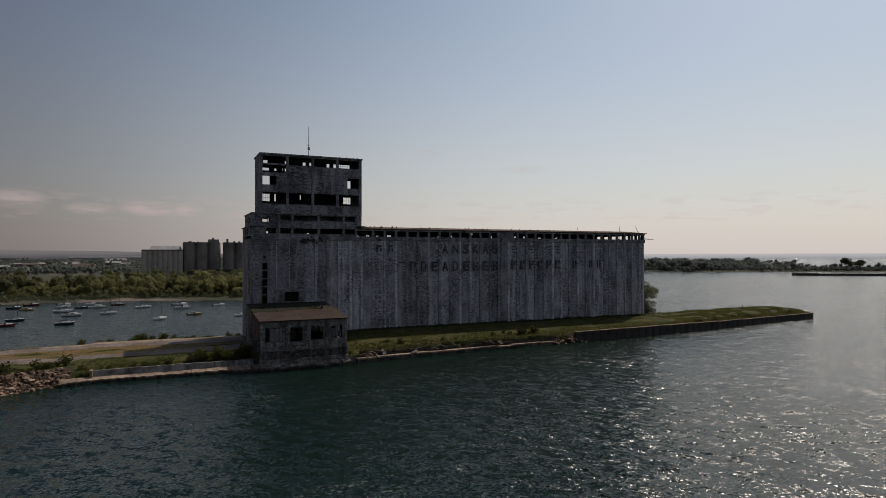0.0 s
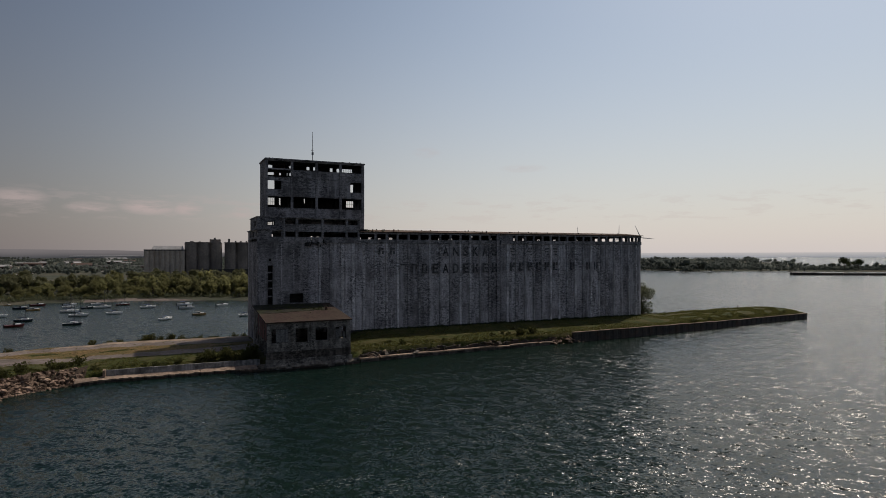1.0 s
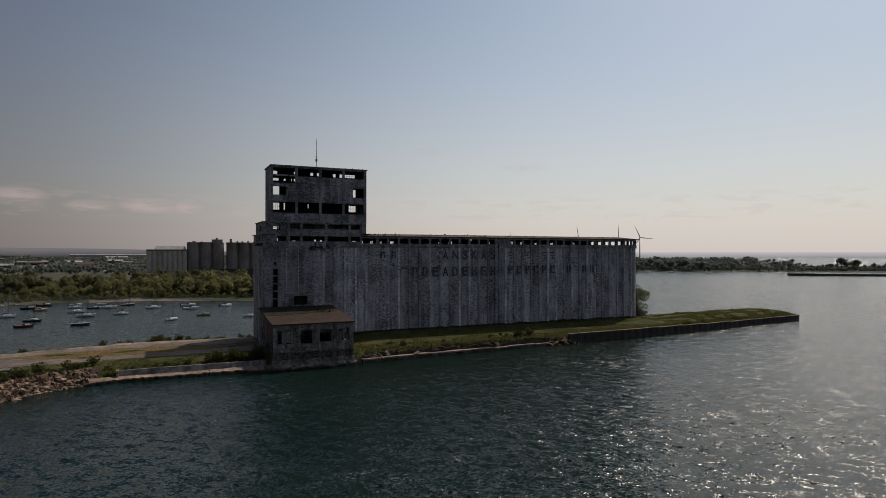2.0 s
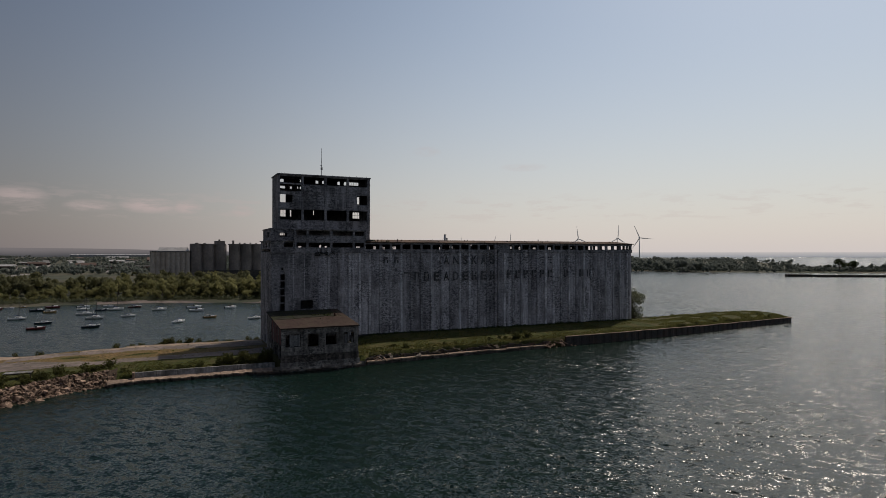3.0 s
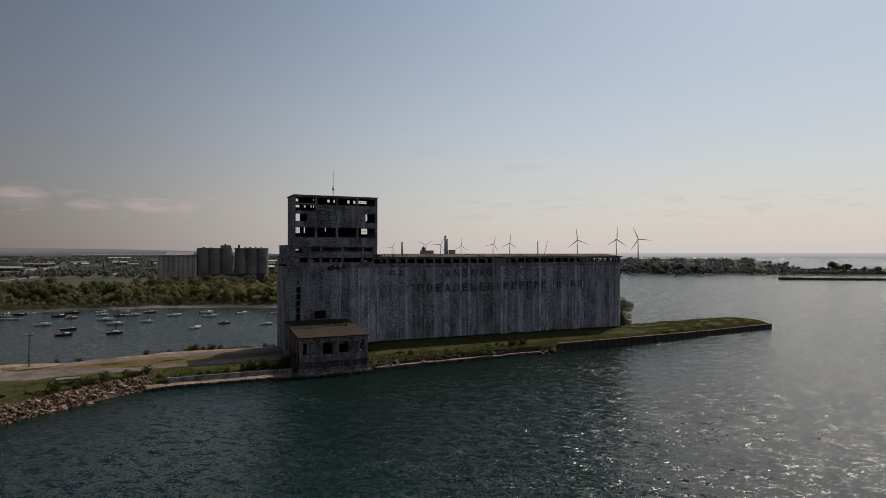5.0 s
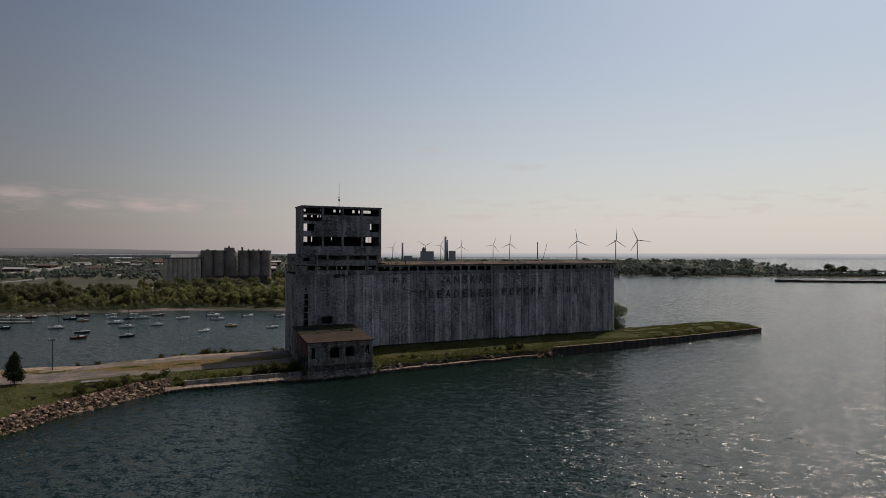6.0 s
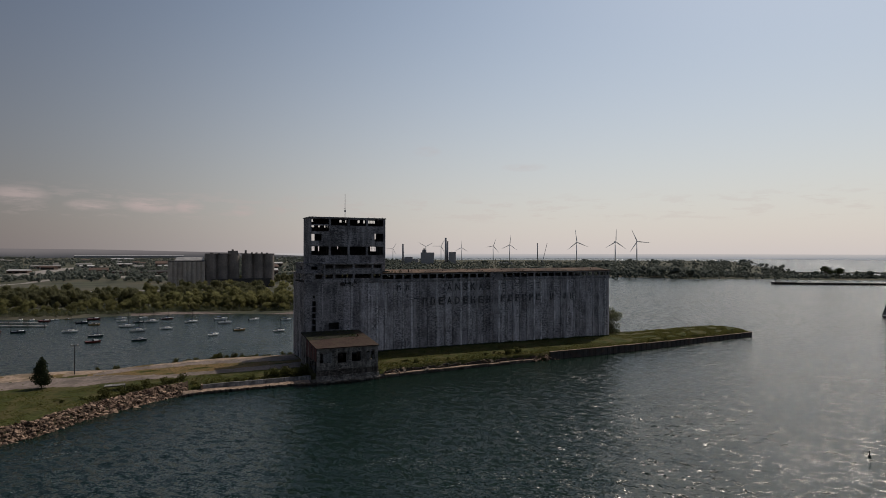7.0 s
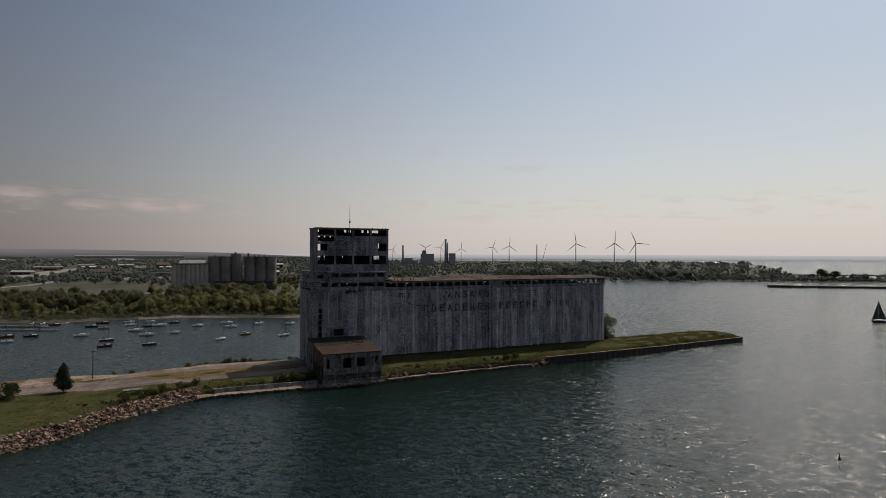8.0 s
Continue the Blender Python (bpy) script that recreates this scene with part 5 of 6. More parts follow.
block(-29, 2080, 46, 42, "grey block-shaped plant building with roof house", ((-18, -4, 52), (-14, -9, 56)))
block(15, 2095, 24, 44, "grey boiler house beside the smokestacks")
block(-60, 2200, 60, 18, "low grey plant building in trees", ((-20, 10, 26),))
block(110, 2000, 40, 10, "low grey building among shore trees")
# crane with a leaning lattice boom
p = spot(178, 2250)
crane = thing("crawler_crane", (p.x, p.y, 1.2), "tall crane with leaning lattice boom", "crane")
part("boom", Geo().tube([(p.x - 12, p.y, 3), (p.x + 8, p.y - 4, 78)], [1.1, 0.6], 5), M_STACK, crane)
part("carbody", Geo().box(p.x - 17, p.y - 4, 1, p.x - 8, p.y + 4, 6), M_DARK, crane)
for lateral, far, top in ((-15, 1500, 24), (91, 1700, 22), (172, 1500, 20), (60, 1600, 18)):
    p = spot(lateral, far)
    ob = thing("light_mast", (p.x, p.y, 1.2), "slim dark lighting mast far inland", "mast", "far lighting masts")
    part("pole", Geo().tube([(p.x, p.y, 1), (p.x, p.y, top)], [0.5, 0.35], 6), M_DARK, ob)
    part("lamp_head", Geo().box(p.x - 1.6, p.y - 0.6, top, p.x + 1.6, p.y + 0.6, top + 1.2), M_DARK, ob)

# jetty and outer breakwater
jetty = thing("jetty", (700, 260, 0), "long low concrete jetty with a small post", "jetty", kind="structure")
a, b = Vector((688, 330)), Vector((1250, -60))
d = (b - a).normalized()
n = Vector((-d.y, d.x))
for k in range(24):
    p = a + (b - a) * k / 24
    q = a + (b - a) * (k + 0.97) / 24
    g = Geo()
    g.prism([tuple(p - n * 5), tuple(q - n * 5), tuple(q + n * 5), tuple(p + n * 5)], -2, 2.6 if k % 5 else 3.0)
    part("caisson", g, M_PILE, jetty)
part("beacon", Geo().tube([(692, 328, 2.5), (692, 328, 9)], [0.25, 0.2], 6), M_STEEL, jetty)
g = Geo()
rnd = random.Random(2)
for k in range(120):
    p = Vector((1120, 622)) + (Vector((2600, -64)) - Vector((1120, 622))) * k / 119
    w = rnd.uniform(5, 9)
    g.prism([(p.x - 11, p.y - w), (p.x + 11, p.y - w), (p.x + 11, p.y + w), (p.x - 11, p.y + w)], -2, rnd.uniform(1.6, 2.8))
solid("breakwater", g, M_FOOT, "distant low stone breakwater", "breakwater")

# docks on the far beach
def dock(ax, ay, bx, by, w):
    ob = thing("floating_dock", ((ax + bx) / 2, (ay + by) / 2, 0), "grey timber dock reaching from the beach", "dock", "docks on the far beach")
    a, b = Vector((ax, ay)), Vector((bx, by))
    d = (b - a).normalized()
    L = (b - a).length
    m = Matrix.Translation((ax, ay, 0)) @ pose(0, 0, 0, 0, 0, math.degrees(math.atan2(d.y, d.x)))
    k = 0
    while k * 3.0 < L:
        part("deck_board", Geo().box(k * 3.0, -w / 2, 0.45, min(L, k * 3.0 + 2.9), w / 2, 0.75, m), M_BOARD, ob)
        if k % 3 == 0:
            c = m @ Vector((k * 3.0, -w / 2, 0))
            part("pile", Geo().tube([(c.x, c.y, -1), (c.x, c.y, 1.6)], [0.18, 0.18], 6), M_BARK, ob)
        k += 1


dock(-165, 208, -98.7, 179.5, 2.6)
dock(-160, 226, -106, 198, 2.2)


# ---- plants ----
def leaf_cloud(rng, blobs, per, leaf):
    """Leaves as small bent quads, thickest towards the outside of each blob (x, y, z, radius, flatness)."""
    vs, fs = [], []
    for bx, by, bz, r, flat in blobs:
        n = max(6, int(per * r * r))
        d = rng.normal(size=(n, 3))
        d /= np.linalg.norm(d, axis=1)[:, None]
        rad = r * rng.uniform(0.35, 1.05, n) ** 0.6
        c = d * rad[:, None] * np.array((1, 1, flat)) + np.array((bx, by, bz))
        u = rng.normal(size=(n, 3))
        u /= np.linalg.norm(u, axis=1)[:, None]
        w = np.cross(u, rng.normal(size=(n, 3)))
        w /= np.linalg.norm(w, axis=1)[:, None]
        s = leaf * rng.uniform(0.6, 1.35, n)[:, None]
        q = np.stack((c - u * s - w * s * 0.6, c + u * s - w * s * 0.5, c + u * s * 0.8 + w * s * 0.6, c - u * s * 0.7 + w * s * 0.55), 1)
        k = len(vs)
        vs += q.reshape(-1, 3).tolist()
        fs += [(k + 4 * i, k + 4 * i + 1, k + 4 * i + 2, k + 4 * i + 3) for i in range(n)]
    g = Geo()
    g.v, g.f = vs, fs
    return g


def tree(seed, h, spread, leaf, per, label, group="", mat=None, bare=0.25, name="tree", skirt=0, clump=1.0):
    """A tapered trunk with limbs and an uneven crown of leaf clumps."""
    rng = np.random.default_rng(seed)
    ob = thing(name, (0, 0, 0), label, name.split("_")[0], group)
    g = Geo()
    top = h * 0.72
    lean = rng.uniform(-0.06, 0.06, 2) * h
    g.tube([(0, 0, -0.4), (lean[0] * 0.4, lean[1] * 0.4, top * 0.5), (lean[0], lean[1], top)], [0.032 * h, 0.022 * h, 0.006 * h], 7)
    blobs = [(lean[0], lean[1], h * 0.86, spread * 0.34, 0.9)]
    n = 13
    for k in range(n):
        a = 2 * math.pi * k / n + rng.uniform(-0.4, 0.4)
        z0 = h * rng.uniform(bare, 0.6)
        r = spread * rng.uniform(0.32, 0.72)
        z1 = z0 + h * rng.uniform(0.08, 0.28)
        e = (math.cos(a) * r, math.sin(a) * r, z1)
        g.tube([(lean[0] * z0 / top, lean[1] * z0 / top, z0), (e[0] * 0.55, e[1] * 0.55, (z0 + z1) / 2 + 0.3), e], [0.012 * h, 0.008 * h, 0.003 * h], 5)
        blobs.append((e[0], e[1], e[2], clump * spread * rng.uniform(0.2, 0.36), rng.uniform(0.7, 1.0)))
        if k % 2:
            blobs.append((e[0] * 0.5, e[1] * 0.5, e[2] + h * 0.14, spread * rng.uniform(0.2, 0.32), 0.9))
    for k in range(skirt):                # low shoots round the foot
        a, r = rng.uniform(0, 6.28), spread * rng.uniform(0.1, 0.55)
        z = h * rng.uniform(0.08, 0.34)
        g.tube([(0, 0, 0), (math.cos(a) * r, math.sin(a) * r, z)], [0.006 * h, 0.002 * h], 5)
        blobs.append((math.cos(a) * r, math.sin(a) * r, z, clump * spread * rng.uniform(0.16, 0.28), 1.1))
    part("trunk", g, M_BARK, ob)
    part("crown", leaf_cloud(rng, blobs, per, leaf), mat or M_LEAF, ob)
    return ob


def bush(seed, h, w, label, group="", mat=None, leaf=0.16, per=120):
    rng = np.random.default_rng(seed)
    ob = thing("bush", (0, 0, 0), label, "bush", group)
    g = Geo()
    blobs = []
    for k in range(7):
        a, r = rng.uniform(0, 6.28), w * 0.5 * rng.uniform(0.1, 0.75)
        e = (math.cos(a) * r, math.sin(a) * r, h * rng.uniform(0.3, 0.72))
        g.tube([(e[0] * 0.2, e[1] * 0.2, -0.2), e], [0.04, 0.015], 5)
        blobs.append((*e, h * rng.uniform(0.22, 0.36), 0.85))
    part("stems", g, M_BARK, ob)
    part("leaves", leaf_cloud(rng, blobs, per, leaf), mat or M_LEAF, ob)
    return ob


def grown(x, y, z, turn, size):
    return pose(x, y, z, 0, 0, turn) @ Matrix.Scale(size, 4)


tagged(part("roof_moss", leaf_cloud(np.random.default_rng(2), moss, 90, 0.11), M_LEAFD, HOUSE, "moss and weeds over the roof"), kind="stuff")
rng = np.random.default_rng(16)
weeds = [(x, y, Z_EAVE + 0.95 * y / (YB / 2), rng.uniform(0.15, 0.4), 0.8) for x, y in zip(rng.uniform(33, 134, 60), rng.uniform(-0.2, 8, 60))]
weeds += [(rng.uniform(33, 42), rng.uniform(0, 3), Z_EAVE + 0.3, rng.uniform(0.3, 0.6), 0.8) for k in range(10)]
tagged(part("roof_weeds", leaf_cloud(rng, weeds, 90, 0.11), M_LEAFD, ELEV, "tufts of weeds along the roof"), kind="stuff")
# trees along the far shore
LABELS = ["yellow-green willow tree on the far harbour shore", "broad pale green tree behind the far beach", "rounded olive green shore tree", "tall thin-crowned green poplar by the water", "young bushy green tree beside the beach"]
kinds = [tree(40 + k, h, s, 0.31, 46, LABELS[k], "trees along the far shore", bare=b) for k, (h, s, b) in enumerate(((11, 5.5, 0.06), (9, 5.8, 0.05), (10, 4.6, 0.06), (13, 4.4, 0.08), (6.5, 4.0, 0.03)))]
rnd = random.Random(77)
placed = 0
for row, (depth, count, s0, s1) in enumerate(((9, 54, 0.65, 1.1), (20, 58, 1.05, 1.55), (34, 54, 1.2, 1.75), (52, 50, 1.3, 1.9))):
    for k in range(count):
        x = -215 + 300 * (k + rnd.uniform(0.1, 0.9)) / count
        y = along(SHORE, x) + depth + rnd.uniform(-6, 6)
        if x < -75 and row > 1 and rnd.random() < 0.5:
            continue
        size = rnd.uniform(s0, s1) * (1.22 if x > -5 else 1.05 if x > -60 else 0.82)
        src = kinds[rnd.randrange(5) if row else rnd.choice((0, 1, 4, 4))]
        m = grown(x, y, 1.0, rnd.uniform(0, 360), size)
        if placed < 5:
            kinds[placed].matrix_basis = m
        else:
            copy_thing(src, m)
        placed += 1

rnd = random.Random(12)
for k in range(34):                       # trees at the silos' feet
    x, y = rnd.uniform(-62, 98), rnd.uniform(462, 492)
    copy_thing(kinds[rnd.randrange(5)], grown(x, y, 1.0, rnd.uniform(0, 360), rnd.uniform(0.9, 1.5)))

# undergrowth and far woods, past counting
rng = np.random.default_rng(9)
blobs = []
for k in range(1500):
    x = rng.uniform(-225, 75)
    y = along(SHORE, x) + (3.5 if x > -25 else 0.3) + 55 * rng.random() ** 1.7
    h = rng.uniform(0.9, 2.6)
    blobs.append((x, y, 0.9 + h * 0.4, h, 0.75))
solid("undergrowth", leaf_cloud(rng, blobs, 9, 0.34), M_LEAFFAR, "dense dark scrub under the shore trees", "scrub", "stuff")


def hearts(rng, blobs, size=0.82):
    """Uneven dark lumps that fill the inside of each leaf clump."""
    bm = bmesh.new()
    bmesh.ops.create_icosphere(bm, subdivisions=1, radius=1.0)
    base, faces = np.array([tuple(v.co) for v in bm.verts]), [tuple(v.index for v in f.verts) for f in bm.faces]
    bm.free()
    g = Geo()
    for x, y, z, r, flat in blobs:
        p = base * (r * size * rng.uniform(0.7, 1.15, (len(base), 1))) * np.array((1, 1, flat)) + np.array((x, y, z))
        k = len(g.v)
        g.v += p.tolist()
        g.f += [tuple(i + k for i in f) for f in faces]
    return g


def woods(name, spots, leaf, per, mat, label, seed):
    """Distant trees past counting: three or four leaf clumps over a full heart each."""
    rng = np.random.default_rng(seed)
    blobs = []
    for x, y, h in spots:
        for k in range(4):
            r = h * rng.uniform(0.2, 0.34)
            blobs.append((x + rng.normal() * h * 0.2, y + rng.normal() * h * 0.2, 1.0 + h * rng.uniform(0.25, 0.8), r, rng.uniform(0.8, 1.15)))
    g = leaf_cloud(rng, blobs, per, leaf)
    inner = hearts(rng, blobs)
    g.add(inner.v, inner.f)
    solid(name, g, mat, label, "woods", "stuff")


spots = []
rnd = random.Random(31)
for k in range(6000):                     # scattered over the plain to the north-west
    y = 300 + 2600 * rnd.random() ** 1.5
    x = rnd.uniform(-0.42 * y - 140, 0.42 * y + 60)
    n = noise.noise((x * 0.006, y * 0.004, 2))
    if n < -0.24 or (y < 570 and n < 0.24):
        continue
    if any(abs(x - along([(q[1], q[0]) for q in P], y)) < w for P, w in (([(-420, 640), (-300, 860), (-262, 1050), (-262, 1300), (-250, 1500), (-205, 1750), (-120, 1950)], 38),)) and 640 < y < 1950:
        continue
    if -45 < x < 80 and 470 < y < 540:
        continue
    spots.append((x, y, rnd.uniform(5, 13) * (1 + 0.35 * noise.noise((x * 0.02, y * 0.02, 7)))))
woods("near_plain_woods", [p for p in spots if p[1] < 640], 0.42, 4.0, M_LEAFMID, "loose olive green trees behind the shore", 3)
woods("plain_woods", [p for p in spots if p[1] >= 640], 0.6, 2.6, M_LEAFHAZE, "scattered grey-green trees over the plain", 4)
spots = []
for k in range(1500):                     # belt on the plain's far edge
    x, y = rnd.uniform(-1900, 900), rnd.uniform(2300, 4400)
    spots.append((x, y, rnd.uniform(5, 9) if -760 < x < 260 else rnd.uniform(10, 16)))
woods("far_woods", spots, 1.7, 0.4, M_LEAFHAZE, "far dark tree belts on the plain", 5)
spots = []
for k in range(1250):                     # the spit across the harbour mouth
    f = rnd.random()
    x = 560 + 560 * f
    y = along([(480, 780), (661, 630), (728, 500), (817, 442), (882, 381), (960, 337), (1500, 60)], x) + rnd.uniform(16, 200 - 130 * f)
    h = (rnd.uniform(13, 22) if x < 770 else rnd.uniform(8, 17)) * (0.75 + 0.8 * max(-0.4, noise.noise((x * 0.02, y * 0.006, 1))))
    if rnd.random() < (0.8 if 835 < x < 1120 else 0.5):
        h = rnd.uniform(3, 7)
    spots.append((x, y, h))
for k in range(1700):
    lateral, far = rnd.uniform(-110, 330), rnd.uniform(1150, 2600)
    p = spot(lateral, far)
    spots.append((p.x, p.y, rnd.uniform(5, 12) * (0.8 + 0.9 * noise.noise((lateral * 0.05, 0, 3)))))
for k in range(1800):
    lateral = rnd.uniform(230, 740)
    p = spot(lateral, rnd.uniform(900, 2900))
    if p.y > 640 + (p.x - 1150) * 0.85:
        spots.append((p.x, p.y, rnd.uniform(6, 14) * (0.8 + 0.9 * noise.noise((lateral * 0.05, 0, 3)))))
for k in range(60):
    p = spot(rnd.uniform(196, 300), rnd.uniform(1150, 1400))
    spots.append((p.x, p.y, rnd.uniform(14, 22)))
woods("spit_woods", spots, 0.6, 2.0, M_LEAFHAZE, "dark belt of trees on the low spit", 6)
big = tree(91, 20, 11, 0.6, 8, "large spreading dark tree alone on the spit", mat=M_LEAFD)
big.matrix_basis = grown(905, 398, 1.0, 20, 1.0)
copy_thing(big, grown(928, 392, 1.0, 140, 0.85))

# trees and shrubs on the pier
ob = tree(61, 13.0, 6.0, 0.19, 58, "sparse-leaved grey-green tree beside the elevator's end", bare=0.05, mat=M_LEAFFAR, skirt=24, clump=0.88)
ob.matrix_basis = grown(145.5, 9.5, 3.2, 30, 1.0)


def conifer(seed, h, r, label, start=0.14):
    rng = np.random.default_rng(seed)
    ob = thing("conifer", (0, 0, 0), label, "conifer")
    part("trunk", Geo().tube([(0, 0, -0.3), (0, 0, h * 0.5), (0, 0, h * 0.95)], [0.2, 0.12, 0.03], 7), M_BARK, ob)
    blobs = []
    for k in range(26):
        f = k / 25
        z = h * (start + (0.97 - start) * f)
        rr = r * (1 - f) ** 0.6 * min(1.0, 0.62 + 1.6 * f) * rng.uniform(0.8, 1.15)
        for j in range(5):
            a = rng.uniform(0, 6.28)
            q = rng.uniform(0.45, 0.8)
            blobs.append((math.cos(a) * rr * q, math.sin(a) * rr * q, z, 0.22 + rr * 0.4, 0.8))
    part("needles", leaf_cloud(rng, blobs, 40, 0.17), M_NEEDLE, ob)
    return ob


conifer(5, 8.7, 2.7, "dark columnar juniper tree on bare trunk").matrix_basis = grown(-71.3, -9.6, 2.9, 0, 1.0)
conifer(6, 8.6, 2.6, "dark spruce tree beside a bush", 0.03).matrix_basis = grown(-88.5, -14, 2.9, 70, 1.0)
b = bush(15, 5.2, 8.0, "large round dark green bush beside spruce", mat=M_LEAFD, leaf=0.2, per=70)
b.matrix_basis = grown(-82.5, -12.5, 2.8, 0, 1.0)

shrub = [bush(20 + k, h, w, "low wild green bush along the quay", "wild bushes on the pier", mat=M_SHRUB, leaf=0.13) for k, (h, w) in enumerate(((1.7, 2.6), (1.2, 2.2), (2.1, 2.4)))]
rnd = random.Random(55)
spots = [(rnd.uniform(-13, 1), rnd.uniform(-19.2, -14.5), rnd.uniform(0.8, 1.4)) for k in range(30)]
spots += [(rnd.uniform(-33, -13), rnd.uniform(-19.3, -17.0), rnd.uniform(0.35, 0.8)) for k in range(16)]
spots += [(x + rnd.uniform(-2, 2), along(BACK, x) - rnd.uniform(5.0, 7.5), rnd.uniform(0.35, 1.0)) for x in [-40 + 0.9 * i for i in range(38)] + [-62, -58, -55, -49, -46, -44, -41, -36, -35, -33, -31, -29, -25, -24, -21, -20, -19, -17, -16, -15, -14, -13, -12, -11, -10, -8, -4, 1, 2]]
spots += [(rnd.uniform(66, 84), rnd.uniform(-15.5, -13.0), rnd.uniform(0.5, 1.1)) for k in range(12)]
spots += [(rnd.uniform(27, 66), rnd.uniform(-17.0, -14.5), rnd.uniform(0.3, 0.7)) for k in range(12)]
spots += [(x, along(FRONT, x) + rnd.uniform(6.8, 9.5), rnd.uniform(0.5, 1.15)) for x in [-36 - 0.85 * k for k in range(26)]]
spots += [(rnd.uniform(140, 216), 0, rnd.uniform(0.25, 0.7)) for k in range(34)]
spots += [(x, along(BACK, x) - rnd.uniform(0.8, 3.0), rnd.uniform(0.2, 0.6)) for x in [150 + 2.2 * i for i in range(30)]]
spots += [(rnd.uniform(150, 214), rnd.uniform(-2, 14), rnd.uniform(0.12, 0.35)) for k in range(40)]
spots = [(x, y or along(FRONT, x) + rnd.uniform(0.6, 2.5), s) for x, y, s in spots]
spots += [(rnd.uniform(-70, -56), rnd.uniform(-33, -27), rnd.uniform(0.3, 0.7)) for k in range(9)]
spots += [(rnd.uniform(-57, -49), rnd.uniform(-23.5, -20.8), rnd.uniform(0.35, 0.7)) for k in range(14)]
spots += [(178, -7.6, 1.0), (180.5, -7.3, 1.2), (179, -6.6, 0.8), (150, -11.5, 0.7), (160, -10.5, 0.5), (196, -5, 0.6), (205, 0, 0.6), (203, 16, 0.7), (190, 16, 0.5), (186, 16, 0.7), (212, -3.5, 0.7), (208, 16, 0.5), (3, 22, 1.0), (0, 21, 0.9)]
for k, (x, y, s) in enumerate(spots):
    m = grown(x, y, ground_z(x, y) - 0.1, rnd.uniform(0, 360), s)
    if k < 3:
        shrub[k].matrix_basis = m
    else:
        copy_thing(shrub[rnd.randrange(3)], m)

# grass: uncounted tufts
def tufts(count, seed):
    rng = np.random.default_rng(seed)
    g = Geo()
    while len(g.f) < count * 3:
        x = rng.uniform(-110, 219)
        y = rng.uniform(along(FRONT, x), along(BACK, x))
        if (2 < x < 136 and -1 < y < 20.5) or (1.5 < x < 23 and y < 0) or (y > along(BACK, x) - 4 and x < 100):
            continue
        if x < 6 and zone(x, y) and rng.random() < 0.96:
            continue
        if x < -33 and y - along(FRONT, x) < 7:
            continue
        if y - along(FRONT, x) > 3.5 and noise.noise((x * 0.13, y * 0.2, 4)) < -0.08:
            continue
        edge = min(y - along(FRONT, x), 6) / 6
        z, h = ground_z(x, y), rng.uniform(0.08, 0.2) * (2.2 - 1.4 * edge) * (1.0 + 1.1 * smooth01((x - 130) / 40))
        for k in range(3):
            a, w = rng.uniform(0, 6.28), rng.uniform(0.12, 0.3)
            c, s = math.cos(a), math.sin(a)
            l = rng.uniform(-0.25, 0.25, 2)
            g.add([(x - c * w, y - s * w, z - 0.05), (x + c * w, y + s * w, z - 0.05), (x + l[0], y + l[1], z + h)], [(0, 1, 2)])
    return g


solid("grass", tufts(30000, 3), M_BLADE, "uneven tufts of green and straw-coloured grass", "grass", "stuff")

rng = np.random.default_rng(23)
fringe = [(x, rng.uniform(-1.6, -0.4), ground_z(x, -1.0) + 0.15, rng.uniform(0.25, 0.75), 0.8) for x in rng.uniform(23, 135, 330)]
solid("weed_fringe", leaf_cloud(rng, fringe, 70, 0.13), M_LEAFD, "dark weeds along the elevator's foot", "weeds", "stuff")

rng = np.random.default_rng(29)
drape = [(x, along([(24, -20.0), (60, -18.0), (88, -16.9)], x) + rng.uniform(-0.5, 0.9), 1.75 + rng.uniform(-0.5, 0.5), rng.uniform(0.2, 0.62), 0.75) for x in rng.uniform(25, 92, 150)]
drape += [(x, along(FRONT, x) + rng.uniform(-0.2, 1.0), 2.55 + rng.uniform(-0.2, 0.3), rng.uniform(0.15, 0.45), 0.8) for x in rng.uniform(96, 216, 130)]
solid("quay_weeds", leaf_cloud(rng, drape, 70, 0.13), M_SHRUB, "ragged weeds hanging over the quay's edge", "weeds", "stuff")

# ---- stones ----
def stone_mesh(seed):
    rng = np.random.default_rng(seed)
    bm = bmesh.new()
    bmesh.ops.create_icosphere(bm, subdivisions=1, radius=1.0)
    s = np.array((1.0, rng.uniform(0.55, 0.95), rng.uniform(0.3, 0.6)))
    for v in bm.verts:
        c = np.array(v.co)
        c = np.sign(c) * np.abs(c) ** 0.62
        v.co = Vector((c * s * rng.uniform(0.55, 1.2)).tolist())
    me = bpy.data.meshes.new("stone")
    bm.to_mesh(me)
    bm.free()
    me.materials.append(M_ROCK)
    return me


stones = [stone_mesh(k) for k in range(12)]
bank = thing("stone_bank", (-55, -36, 0), "bank of tumbled brown quarry stones at the water", "rock bank", kind="structure")
rnd = random.Random(17)


def bank_spot(x0, x1):
    x = rnd.uniform(x0, x1)
    u = rnd.random()
    y = along(FRONT, x) + 0.2 + (6.6 if x < -36 else 4.0) * u
    return x, y, ground_z(x, y)


for k in range(290):
    x, y, z = bank_spot(-82, -35)
    s = rnd.uniform(0.35, 0.95) * (1.5 if rnd.random() < 0.08 else 1.0)
    piece("stone", stones[k % 12], bank, (x, y, z + 0.2 * s), rnd.uniform(0, 360), (s, s, s), rnd.uniform(-35, 35), rnd.uniform(-35, 35))
g = Geo()
